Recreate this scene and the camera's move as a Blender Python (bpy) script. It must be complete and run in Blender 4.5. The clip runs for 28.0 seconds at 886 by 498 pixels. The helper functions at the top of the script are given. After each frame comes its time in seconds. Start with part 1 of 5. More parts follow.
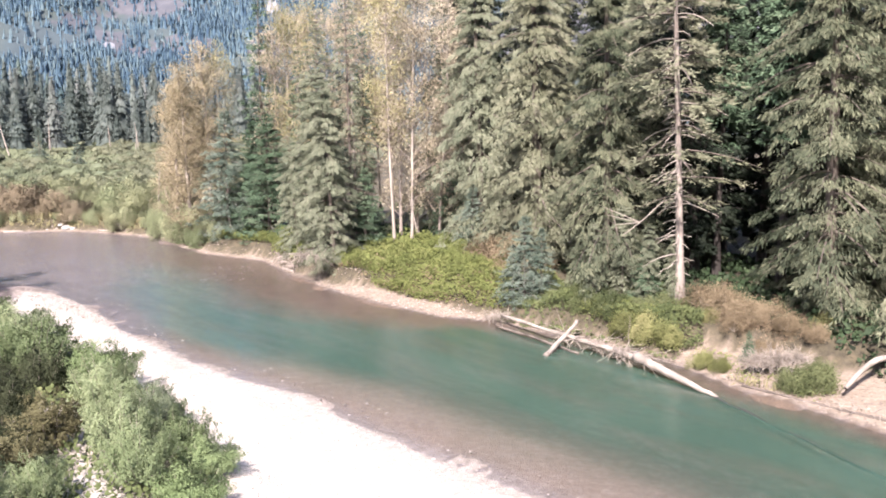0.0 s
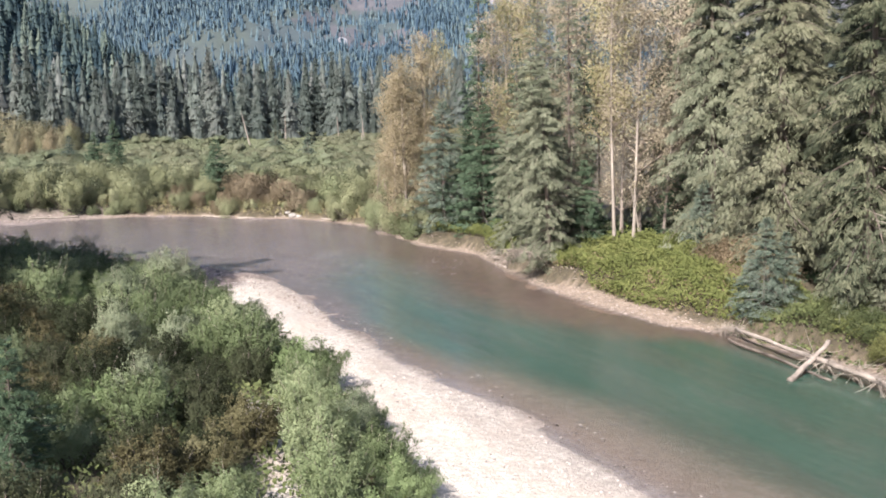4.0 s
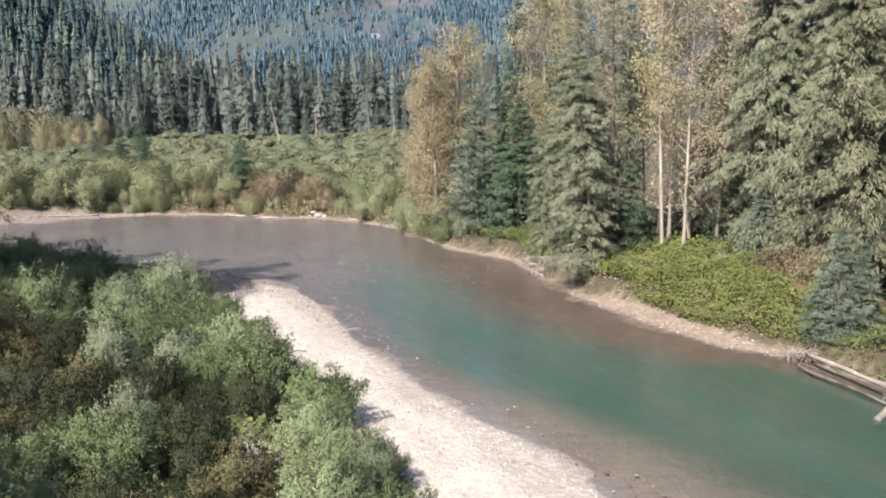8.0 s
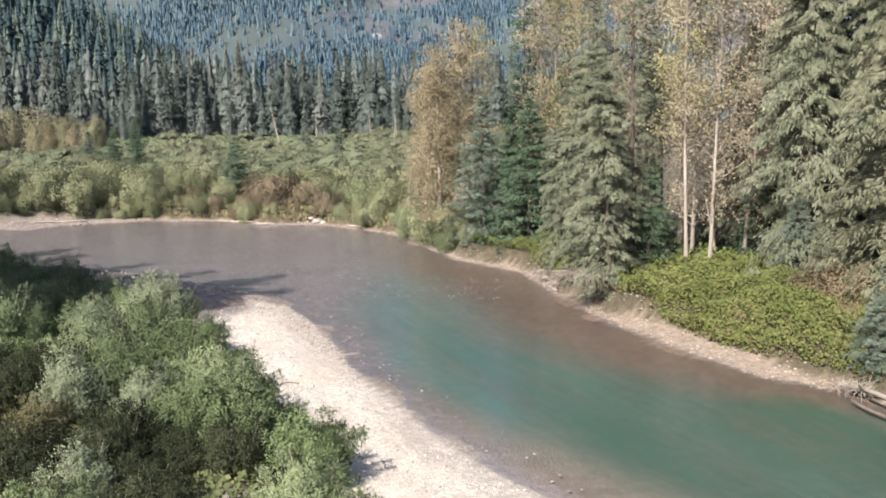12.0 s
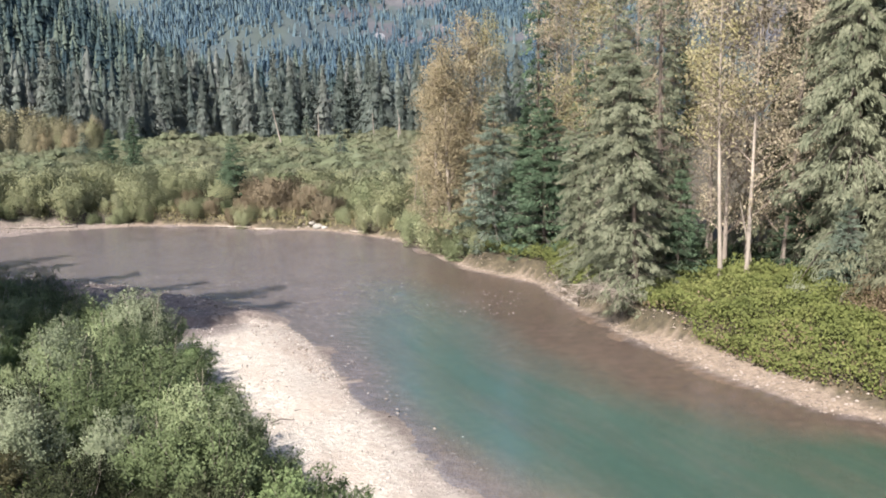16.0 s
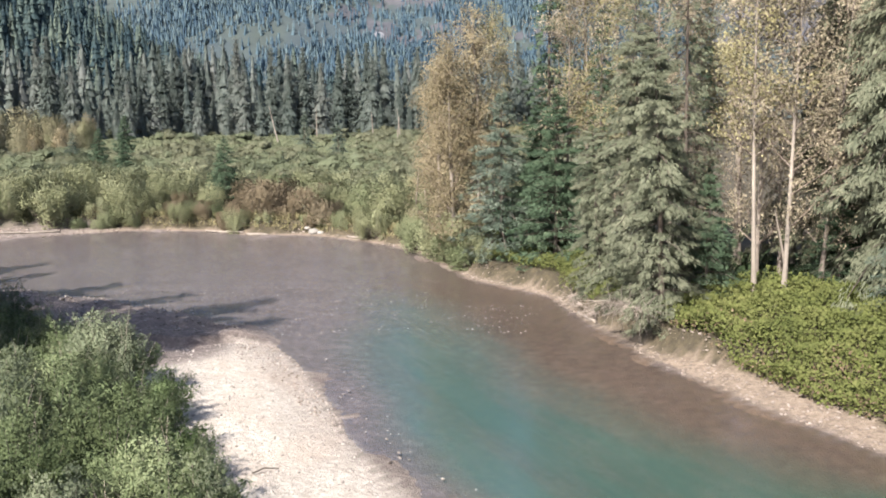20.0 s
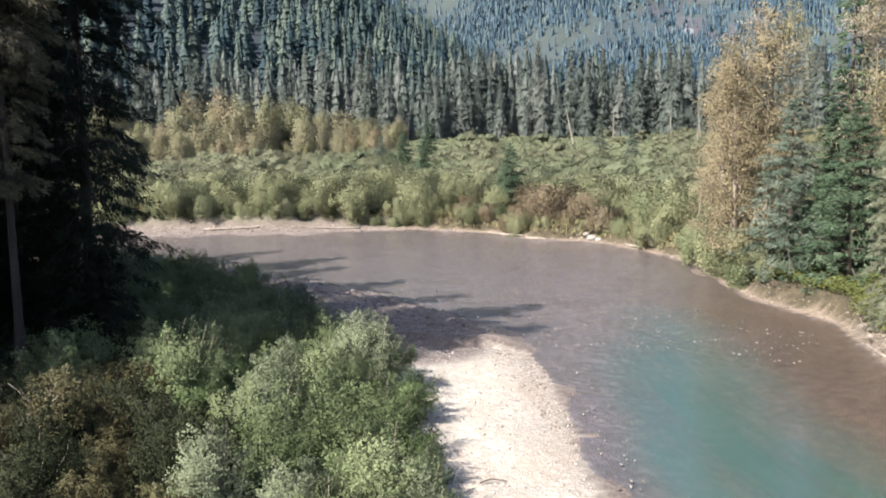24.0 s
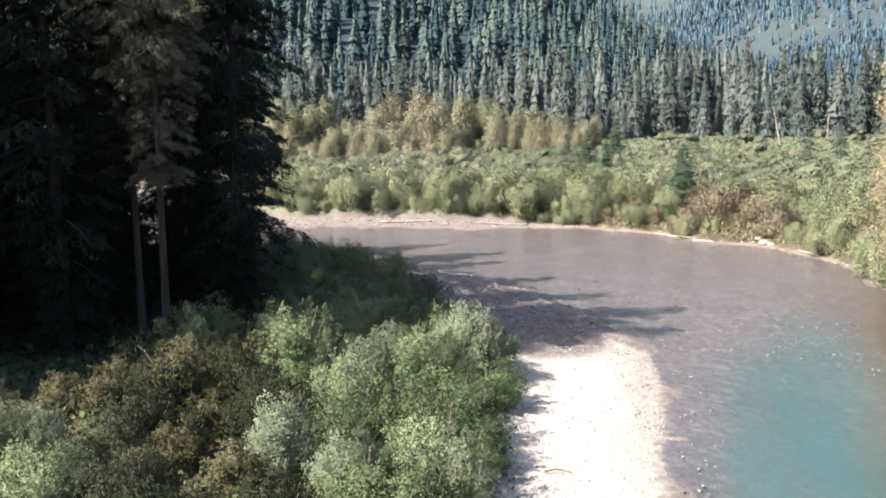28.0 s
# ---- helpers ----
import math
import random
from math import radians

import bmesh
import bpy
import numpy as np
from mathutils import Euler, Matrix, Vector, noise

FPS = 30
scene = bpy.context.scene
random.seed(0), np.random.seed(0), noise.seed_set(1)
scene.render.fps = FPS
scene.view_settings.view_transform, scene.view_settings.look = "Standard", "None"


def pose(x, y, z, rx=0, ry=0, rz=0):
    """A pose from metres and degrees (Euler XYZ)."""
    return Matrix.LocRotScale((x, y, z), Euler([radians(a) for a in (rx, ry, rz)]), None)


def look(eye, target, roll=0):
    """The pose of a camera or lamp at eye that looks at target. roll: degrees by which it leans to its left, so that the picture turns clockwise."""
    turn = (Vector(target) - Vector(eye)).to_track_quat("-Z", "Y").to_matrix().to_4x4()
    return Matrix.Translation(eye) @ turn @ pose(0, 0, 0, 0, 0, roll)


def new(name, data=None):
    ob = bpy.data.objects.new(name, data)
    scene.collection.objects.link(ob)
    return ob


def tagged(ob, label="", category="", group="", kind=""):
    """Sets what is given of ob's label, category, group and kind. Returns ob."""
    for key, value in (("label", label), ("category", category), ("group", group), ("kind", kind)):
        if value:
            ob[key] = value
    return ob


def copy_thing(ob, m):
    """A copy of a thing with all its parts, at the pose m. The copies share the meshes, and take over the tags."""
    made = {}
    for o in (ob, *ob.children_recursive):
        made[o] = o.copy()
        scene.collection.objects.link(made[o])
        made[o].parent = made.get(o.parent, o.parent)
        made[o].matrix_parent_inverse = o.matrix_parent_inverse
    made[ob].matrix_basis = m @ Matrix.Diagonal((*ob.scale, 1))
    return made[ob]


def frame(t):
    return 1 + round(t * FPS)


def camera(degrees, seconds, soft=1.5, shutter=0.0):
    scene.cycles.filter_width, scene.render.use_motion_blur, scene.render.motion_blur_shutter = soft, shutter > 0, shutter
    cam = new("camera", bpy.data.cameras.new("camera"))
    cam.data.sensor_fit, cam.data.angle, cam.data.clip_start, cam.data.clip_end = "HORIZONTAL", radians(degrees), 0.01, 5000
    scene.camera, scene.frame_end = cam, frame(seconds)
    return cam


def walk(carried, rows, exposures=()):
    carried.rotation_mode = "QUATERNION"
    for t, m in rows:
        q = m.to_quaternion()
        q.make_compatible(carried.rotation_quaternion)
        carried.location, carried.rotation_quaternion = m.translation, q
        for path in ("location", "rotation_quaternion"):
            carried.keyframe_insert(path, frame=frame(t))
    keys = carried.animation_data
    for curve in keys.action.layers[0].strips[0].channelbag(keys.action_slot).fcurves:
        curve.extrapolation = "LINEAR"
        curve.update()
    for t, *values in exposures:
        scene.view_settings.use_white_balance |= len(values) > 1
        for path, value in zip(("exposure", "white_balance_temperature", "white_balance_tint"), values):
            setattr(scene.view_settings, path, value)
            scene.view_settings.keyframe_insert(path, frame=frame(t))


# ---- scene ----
cam = camera(54.3, 28.0, soft=1.9)

PATH = [
    (0, (3.116, -11.743, 10.153), (3.065, -9.763, 9.877), 0.0),
    (0.5, (3.063, -11.578, 10.18), (2.991, -9.6, 9.894), -0.1),
    (1, (2.968, -11.422, 10.104), (2.887, -9.444, 9.814), -0.1),
    (1.5, (2.895, -11.248, 10.045), (2.805, -9.272, 9.751), 0.0),
    (2, (2.816, -10.911, 10.133), (2.714, -8.936, 9.833), -0.1),
    (2.5, (2.704, -10.568, 10.17), (2.584, -8.595, 9.871), -0.2),
    (3, (2.659, -9.944, 10.131), (2.53, -7.97, 9.832), -0.2),
    (3.5, (2.583, -9.505, 10.198), (2.273, -7.551, 9.899), -0.2),
    (4, (2.626, -8.74, 10.194), (2.088, -6.837, 9.896), -0.3),
    (4.5, (2.536, -8.227, 10.142), (1.917, -6.349, 9.845), -0.3),
    (6.5, (1.914, -6.194, 10.121), (1.303, -4.314, 9.818), -0.1),
    (7, (1.734, -5.733, 10.144), (1.125, -3.853, 9.839), -0.1),
    (7.5, (1.59, -5.289, 10.204), (0.982, -3.409, 9.896), -0.2),
    (8, (1.423, -4.7, 10.174), (0.816, -2.819, 9.868), -0.1),
    (8.5, (1.204, -4.172, 10.2), (0.598, -2.291, 9.892), -0.1),
    (9, (1.026, -3.676, 10.178), (0.42, -1.795, 9.872), -0.1),
    (9.5, (0.863, -3.149, 10.201), (0.258, -1.268, 9.894), -0.1),
    (10, (0.727, -2.708, 10.194), (0.12, -0.827, 9.888), -0.1),
    (10.5, (0.543, -2.237, 10.206), (-0.064, -0.356, 9.9), -0.1),
    (11, (0.341, -1.792, 10.265), (-0.268, 0.088, 9.959), -0.1),
    (11.5, (0.15, -1.318, 10.302), (-0.46, 0.562, 9.995), -0.2),
    (12, (-0.043, -0.979, 10.3), (-0.653, 0.901, 9.994), -0.1),
    (12.5, (-0.207, -0.468, 10.285), (-0.818, 1.412, 9.979), -0.1),
    (14.5, (-1.024, 1.483, 10.217), (-1.637, 3.362, 9.912), -0.2),
    (15, (-1.235, 1.942, 10.192), (-1.85, 3.82, 9.886), -0.2),
    (15.5, (-1.475, 2.401, 10.213), (-2.091, 4.279, 9.908), -0.2),
    (16, (-1.682, 2.777, 10.263), (-2.299, 4.655, 9.957), -0.2),
    (16.5, (-1.903, 3.311, 10.216), (-2.521, 5.189, 9.911), -0.1),
    (17, (-2.097, 3.715, 10.239), (-2.715, 5.593, 9.933), -0.2),
    (17.5, (-2.297, 4.18, 10.244), (-2.915, 6.058, 9.938), -0.2),
    (18, (-2.482, 4.604, 10.246), (-3.099, 6.482, 9.939), -0.3),
    (18.5, (-2.703, 5.091, 10.218), (-3.32, 6.968, 9.91), -0.2),
    (19, (-2.853, 5.479, 10.255), (-3.47, 7.357, 9.947), -0.3),
    (19.5, (-3.074, 6.003, 10.248), (-3.689, 7.881, 9.941), -0.2),
    (20, (-3.232, 6.551, 10.259), (-3.847, 8.429, 9.951), -0.2),
    (20.5, (-3.419, 6.95, 10.26), (-4.032, 8.828, 9.953), -0.2),
    (22.5, (-3.602, 7.211, 10.635), (-4.321, 9.051, 10.324), -0.3),
    (23, (-2.821, 7.048, 10.842), (-3.787, 8.772, 10.532), -0.6),
    (23.5, (-2.32, 7.315, 10.784), (-3.437, 8.946, 10.479), -0.6),
    (24, (-1.808, 7.487, 10.784), (-3.022, 9.047, 10.479), -0.5),
    (24.5, (-1.237, 7.659, 10.779), (-2.509, 9.172, 10.474), -0.5),
    (25, (-0.697, 7.922, 10.768), (-1.98, 9.426, 10.462), -0.5),
    (25.5, (-0.209, 8.171, 10.763), (-1.495, 9.671, 10.455), -0.4),
    (26, (0.268, 8.428, 10.754), (-1.021, 9.926, 10.445), -0.5),
    (26.5, (0.694, 8.674, 10.758), (-0.609, 10.159, 10.449), -0.4),
    (27, (1.146, 8.945, 10.748), (-0.362, 10.222, 10.442), -0.4),
    (27.5, (1.577, 9.186, 10.751), (0.027, 10.412, 10.446), -0.4),
    (28, (1.699, 9.3, 10.766), (0.15, 10.527, 10.461), -0.4),
]
walk(cam, [(t, look(eye, target, roll)) for t, eye, target, roll in PATH],
     [(0, 2.02, 6300, 22), (1.0, 1.63, 6400, 19), (1.5, 1.58, 6400, 18), (3, 1.55, 6400, 17), (4, 1.55, 6330, 16), (8, 1.46, 6400, 13), (20, 1.47, 6430, 13), (23, 1.48, 6430, 12), (25, 1.72, 6400, 12), (28, 1.92, 6350, 12)])


# ---------------- light ----------------
SUN_AZ = radians(193)      # direction towards the sun, clockwise from +y
SUN_EL = radians(46)
world = bpy.data.worlds.new("sky")
scene.world = world
world.use_nodes = True
wn = world.node_tree.nodes
sky = wn.new("ShaderNodeTexSky")
sky.sky_type, sky.sun_disc = "NISHITA", False
sky.sun_elevation, sky.sun_rotation = SUN_EL, SUN_AZ
sky.dust_density = 2.0
wn["Background"].inputs["Strength"].default_value = 0.108
world.node_tree.links.new(sky.outputs[0], wn["Background"].inputs["Color"])
sun = new("sun", bpy.data.lights.new("sun", "SUN"))
sun.data.energy, sun.data.angle, sun.data.color = 5.2, radians(0.6), (1.0, 0.93, 0.83)
to_sun = Vector((math.sin(SUN_AZ) * math.cos(SUN_EL), math.cos(SUN_AZ) * math.cos(SUN_EL), math.sin(SUN_EL)))
sun.matrix_world = look(to_sun * 200, (0, 0, 0))

# ---------------- materials ----------------


class Nodes:
    """A material and short ways to add nodes to it."""

    def __init__(self, name):
        self.m = bpy.data.materials.new(name)
        self.m.use_nodes = True
        self.t = self.m.node_tree
        self.t.nodes.clear()
        self.out = self.t.nodes.new("ShaderNodeOutputMaterial")

    def add(self, kind, **sockets):
        n = self.t.nodes.new("ShaderNode" + kind)
        for k, v in sockets.items():
            self.put(n, k.replace("_", " "), v)
        return n

    def put(self, n, key, v):
        s = n.inputs[int(key)] if key.isdigit() else n.inputs[key]
        if isinstance(v, bpy.types.NodeSocket):
            self.t.links.new(v, s)
        else:
            s.default_value = (*v, 1) if isinstance(v, tuple) and len(v) == 3 and s.type == "RGBA" else v

    def noise(self, scale, detail=4.0, vec=None, rough=0.55):
        n = self.add("TexNoise", Scale=scale, Detail=detail, Roughness=rough)
        if vec is not None:
            self.put(n, "Vector", vec)
        return n.outputs["Fac"]

    def ramp(self, fac, stops):
        n = self.add("ValToRGB", Fac=fac)
        e = n.color_ramp.elements
        while len(e) < len(stops):
            e.new(0.5)
        for el, (p, c) in zip(e, stops):
            el.position, el.color = p, (*c, 1) if isinstance(c, tuple) else (c, c, c, 1)
        return n.outputs["Color"]

    def mix(self, fac, a, b, mode="MIX"):
        n = self.add("Mix")
        n.data_type, n.blend_type = "RGBA", mode
        for k, v in ((0, fac), (6, a), (7, b)):
            self.put(n, str(k), v)
        return n.outputs[2]

    def math(self, op, a, b=0.0):
        n = self.add("Math")
        n.operation = op
        self.put(n, "0", a), self.put(n, "1", b)
        return n.outputs[0]

    def attr(self, name):
        n = self.add("Attribute")
        n.attribute_name = name
        return n.outputs["Fac"]

    def place(self):
        return self.add("NewGeometry").outputs["Position"]

    def local(self):
        return self.add("TexCoord").outputs["Object"]

    def bump(self, h, strength=0.4, distance=0.05):
        return self.add("Bump", Height=h, Strength=strength, Distance=distance).outputs[0]

    def finish(self, shader):
        self.t.links.new(shader, self.out.inputs["Surface"])
        return self.m


def foliage(name, dark, mid, pale, translucent=0.3, patch=0.35, vary=0.25, rough=0.7, round_=0.45, flat=False, far=False, fine=2.5, tone=0.0):
    """Leaves: each leaf its own tone, tones also drift across the crown and from plant to plant. Shading normals
    are bent towards the crown's outer shape, which softens the light on single leaves."""
    k = Nodes(name)
    geo = k.add("NewGeometry")
    isl = geo.outputs["Random Per Island"]
    drift = k.noise(patch, 4.0, k.place())
    who = k.add("ObjectInfo").outputs["Random"]
    f = k.math("ADD", k.math("MULTIPLY", isl, 0.20), k.math("MULTIPLY", drift, 0.7))
    f = k.math("ADD", f, k.math("MULTIPLY", k.math("SUBTRACT", k.noise(fine, 5.0, k.place(), 0.7), 0.35), 0.42))
    f = k.math("ADD", f, k.math("MULTIPLY", k.math("SUBTRACT", who, 0.5), vary))
    tone = tone or (0.85 if far else 0.0)
    if tone:
        f = k.math("ADD", f, k.math("MULTIPLY", k.math("SUBTRACT", k.attr("tone"), 0.5), tone))
    c = k.ramp(f, [(0.25, dark), (0.55, mid), (0.9, pale)])

    def vec(op, a, b=None, scale=None):
        n = k.add("VectorMath")
        n.operation = op
        k.put(n, "0", a)
        if b is not None:
            k.put(n, "1", b)
        if scale is not None:
            k.put(n, "Scale", scale)
        return n.outputs[0]

    if far:
        at = k.add("Attribute")
        at.attribute_name = "out"
        out = at.outputs["Vector"]
    elif flat:
        out = k.add("CombineXYZ", X=0.0, Y=0.0, Z=1.0).outputs[0]
    else:
        tr = k.add("VectorTransform", Vector=vec("MULTIPLY", k.local(), (1.0, 1.0, 0.12)))
        tr.vector_type, tr.convert_from, tr.convert_to = "VECTOR", "OBJECT", "WORLD"
        out = vec("NORMALIZE", vec("ADD", vec("NORMALIZE", tr.outputs[0]), (0.0, 0.0, 0.35)))
    nrm = vec("NORMALIZE", vec("ADD", vec("SCALE", geo.outputs["Normal"], scale=1 - round_), vec("SCALE", out, scale=round_)))
    p = k.add("BsdfPrincipled", Base_Color=c, Roughness=rough, Normal=nrm)
    p.inputs["Specular IOR Level"].default_value = 0.15
    t = k.add("BsdfTranslucent", Color=c, Normal=nrm)
    s = k.add("MixShader", Fac=translucent)
    k.put(s, "1", p.outputs[0]), k.put(s, "2", t.outputs[0])
    return k.finish(s.outputs[0])


def bark(name, a, b, scale=6.0, rough=0.9, stretch=0.2):
    k = Nodes(name)
    mp = k.add("Mapping", Vector=k.local())
    mp.inputs["Scale"].default_value = (1, 1, stretch)
    v = mp.outputs[0]
    n1, n2 = k.noise(scale, 6, v, 0.7), k.noise(scale * 0.25, 3, v)
    c = k.mix(k.ramp(n2, [(0.35, 0.0), (0.7, 1.0)]), k.ramp(n1, [(0.3, a), (0.7, b)]), tuple(0.6 * x for x in a))
    p = k.add("BsdfPrincipled", Base_Color=c, Roughness=rough, Normal=k.bump(n1, 0.6, 0.04))
    return k.finish(p.outputs[0])


def stone(name, cols, scale=3.0, rough=0.85, bump=0.4):
    k = Nodes(name)
    who = k.add("ObjectInfo").outputs["Random"]
    isl = k.add("NewGeometry").outputs["Random Per Island"]
    f = k.math("FRACT", k.math("ADD", who, isl))
    n = k.noise(scale, 6, k.local(), 0.65)
    c = k.mix(0.75, k.ramp(n, [(0.3, cols[0]), (0.7, cols[1])]), k.ramp(f, [(0.0, cols[0]), (0.5, cols[1]), (1.0, cols[2])]))
    p = k.add("BsdfPrincipled", Base_Color=c, Roughness=rough, Normal=k.bump(n, bump, 0.03))
    return k.finish(p.outputs[0])


def ground_material():
    k = Nodes("ground")
    pos = k.place()
    big, mid, fine = k.noise(0.35, 4, pos), k.noise(2.2, 6, pos, 0.65), k.noise(14.0, 5, pos, 0.7)
    vor = k.add("TexVoronoi", Vector=pos, Scale=9.0)
    pebble = vor.outputs["Color"]
    sep = k.add("SeparateColor", Color=pebble)
    tone = sep.outputs[0]
    gravel = k.mix(0.5, k.ramp(tone, [(0.0, (0.19, 0.172, 0.155)), (0.5, (0.32, 0.297, 0.258)), (1.0, (0.47, 0.443, 0.395))]),
                   k.ramp(mid, [(0.3, (0.22, 0.196, 0.164)), (0.6, (0.365, 0.336, 0.292))]))
    gravel = k.mix(k.ramp(big, [(0.45, 0.0), (0.62, 0.45)]), gravel, (0.31, 0.255, 0.205))
    wash = k.add("Mapping", Vector=pos)
    wash.vector_type = "TEXTURE"
    wash.inputs["Rotation"].default_value = (0, 0, radians(132))
    wash.inputs["Scale"].default_value = (5.0, 0.8, 1.0)
    gravel = k.mix(k.ramp(k.noise(0.9, 6, wash.outputs[0], 0.65), [(0.5, 0.0), (0.66, 0.5)]), gravel, (0.215, 0.185, 0.158))
    gravel = k.mix(k.math("MULTIPLY", k.attr("algae_reflection"), 0.9), gravel, (0.30, 0.215, 0.12))
    bank = k.mix(0.45, k.ramp(mid, [(0.3, (0.088, 0.065, 0.048)), (0.7, (0.215, 0.168, 0.130))]),
                 k.ramp(tone, [(0.0, (0.09, 0.068, 0.05)), (1.0, (0.27, 0.222, 0.170))]))
    soil = k.ramp(mid, [(0.3, (0.022, 0.018, 0.010)), (0.55, (0.050, 0.041, 0.022)), (0.8, (0.095, 0.070, 0.044))])
    bed = k.mix(0.5, k.ramp(tone, [(0.0, (0.058, 0.047, 0.043)), (0.6, (0.108, 0.090, 0.083)), (1.0, (0.20, 0.172, 0.160))]),
                k.ramp(big, [(0.35, (0.084, 0.066, 0.057)), (0.65, (0.130, 0.108, 0.100))]))
    cob = k.add("TexVoronoi", Vector=pos, Scale=3.2)
    lump = k.add("SeparateColor", Color=cob.outputs["Color"]).outputs[0]
    bed = k.mix(0.3, bed, k.ramp(lump, [(0.2, (0.050, 0.038, 0.032)), (0.75, (0.135, 0.108, 0.095)), (1.0, (0.25, 0.215, 0.195))]))
    # brown growth on the bed, darkened in place of the trees' reflection
    algae_reflection = k.ramp(mid, [(0.3, (0.040, 0.024, 0.012)), (0.7, (0.092, 0.060, 0.034))])
    bed = k.mix(k.math("MULTIPLY", k.attr("algae_reflection"), 0.8), bed, algae_reflection)
    turf = k.mix(0.5, k.ramp(mid, [(0.3, (0.085, 0.100, 0.055)), (0.7, (0.150, 0.168, 0.095))]), k.ramp(big, [(0.35, (0.110, 0.128, 0.072)), (0.65, (0.165, 0.168, 0.098))]))
    soil = k.mix(k.attr("meadow"), soil, turf)
    c = k.mix(k.attr("bank"), soil, bank)
    c = k.mix(k.attr("gravel"), c, gravel)
    c = k.mix(k.attr("bed"), c, bed)
    h = k.math("ADD", k.math("MULTIPLY", vor.outputs["Distance"], 0.6), k.math("ADD", fine, k.math("MULTIPLY", mid, 1.5)))
    p = k.add("BsdfPrincipled", Base_Color=c, Roughness=0.92, Normal=k.bump(h, 0.7, 0.07))
    return k.finish(p.outputs[0])


def water_material():
    k = Nodes("river_water")
    pos = k.place()
    mp = k.add("Mapping", Vector=pos)
    mp.vector_type = "TEXTURE"
    mp.inputs["Rotation"].default_value = (0, 0, radians(132))
    mp.inputs["Scale"].default_value = (1.0, 2.0, 1.0)
    v = mp.outputs[0]
    mq = k.add("Mapping", Vector=pos)
    mq.vector_type = "TEXTURE"
    mq.inputs["Rotation"].default_value = (0, 0, radians(132))
    mq.inputs["Scale"].default_value = (7.0, 1.3, 1.0)
    streak = k.noise(0.9, 5, mq.outputs[0], 0.6)
    w1, w2, w3 = k.noise(1.1, 3, v), k.noise(4.0, 3, v), k.noise(0.12, 3, pos)
    h = k.math("ADD", w1, k.math("ADD", k.math("MULTIPLY", w2, 0.5), k.math("MULTIPLY", k.noise(10.0, 2, v), 0.22)))
    calm = k.math("ADD", 0.5, k.math("MULTIPLY", k.attr("riffle"), 0.9))
    nb = k.add("Bump", Height=h, Distance=0.035)
    k.put(nb, "Strength", k.math("MULTIPLY", calm, 1.15))
    deep = k.attr("deep")
    deep = k.math("MULTIPLY", deep, k.math("ADD", 0.30, k.math("MULTIPLY", streak, 1.25)))
    deep = k.math("MINIMUM", deep, 1.0)
    teal = k.mix(k.attr("silt"), (0.019, 0.047, 0.034), (0.026, 0.062, 0.058))
    teal = k.mix(k.ramp(w3, [(0.35, 0.0), (0.65, 0.25)]), teal, (0.055, 0.090, 0.076))
    clear = k.add("BsdfTransparent", Color=(0.775, 0.79, 0.865))
    murk = k.add("BsdfDiffuse", Color=teal)
    body = k.add("MixShader", Fac=k.math("MULTIPLY", deep, 0.86))
    k.put(body, "1", clear.outputs[0]), k.put(body, "2", murk.outputs[0])
    gl = k.add("BsdfGlossy", Roughness=0.16, Normal=nb.outputs[0])
    fr = k.add("Fresnel", IOR=1.33, Normal=nb.outputs[0])
    s = k.add("MixShader", Fac=fr.outputs[0])
    k.put(s, "1", body.outputs[0]), k.put(s, "2", gl.outputs[0])
    return k.finish(s.outputs[0])


def mountain_material():
    k = Nodes("hazed_mountain_side")
    pos = k.place()
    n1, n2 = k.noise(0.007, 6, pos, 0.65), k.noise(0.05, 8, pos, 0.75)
    # wood, brush and rock are tinted blue to stand for haze
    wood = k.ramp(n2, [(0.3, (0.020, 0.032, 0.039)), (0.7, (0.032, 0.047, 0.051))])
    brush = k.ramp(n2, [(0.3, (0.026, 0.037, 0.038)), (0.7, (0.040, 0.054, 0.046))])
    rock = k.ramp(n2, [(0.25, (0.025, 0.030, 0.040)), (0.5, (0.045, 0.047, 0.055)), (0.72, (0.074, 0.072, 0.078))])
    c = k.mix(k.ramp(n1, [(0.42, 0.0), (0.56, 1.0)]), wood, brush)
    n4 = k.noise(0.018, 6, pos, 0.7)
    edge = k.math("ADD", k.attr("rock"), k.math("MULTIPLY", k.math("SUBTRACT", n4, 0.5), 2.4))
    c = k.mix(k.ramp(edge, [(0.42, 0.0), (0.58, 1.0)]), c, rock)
    p = k.add("BsdfPrincipled", Base_Color=c, Roughness=0.95)
    return k.finish(p.outputs[0])


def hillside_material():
    k = Nodes("hillside_shade_floor")
    # floor coloured dark blue: hazy shade of the gaps between trees
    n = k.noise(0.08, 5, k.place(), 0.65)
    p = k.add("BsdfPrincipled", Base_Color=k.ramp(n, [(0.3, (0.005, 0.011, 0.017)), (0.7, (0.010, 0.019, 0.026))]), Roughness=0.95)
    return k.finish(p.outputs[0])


GROUND, WATER, MOUNTAIN, HILLSIDE = ground_material(), water_material(), mountain_material(), hillside_material()
NEEDLE = foliage("hemlock_needles", (0.035, 0.045, 0.026), (0.115, 0.121, 0.075), (0.169, 0.167, 0.115), 0.12, 0.5, 0.3, tone=0.32, round_=0.55)
NEEDLE_BLUE = foliage("blue_spruce_needles", (0.029, 0.050, 0.035), (0.092, 0.120, 0.091), (0.176, 0.200, 0.163), 0.12, 0.5, 0.2, tone=0.3, round_=0.5)
NEEDLE_DARK = foliage("young_spruce_needles", (0.018, 0.033, 0.018), (0.057, 0.092, 0.053), (0.124, 0.158, 0.099), 0.12, 0.5, 0.2, tone=0.3, round_=0.5)
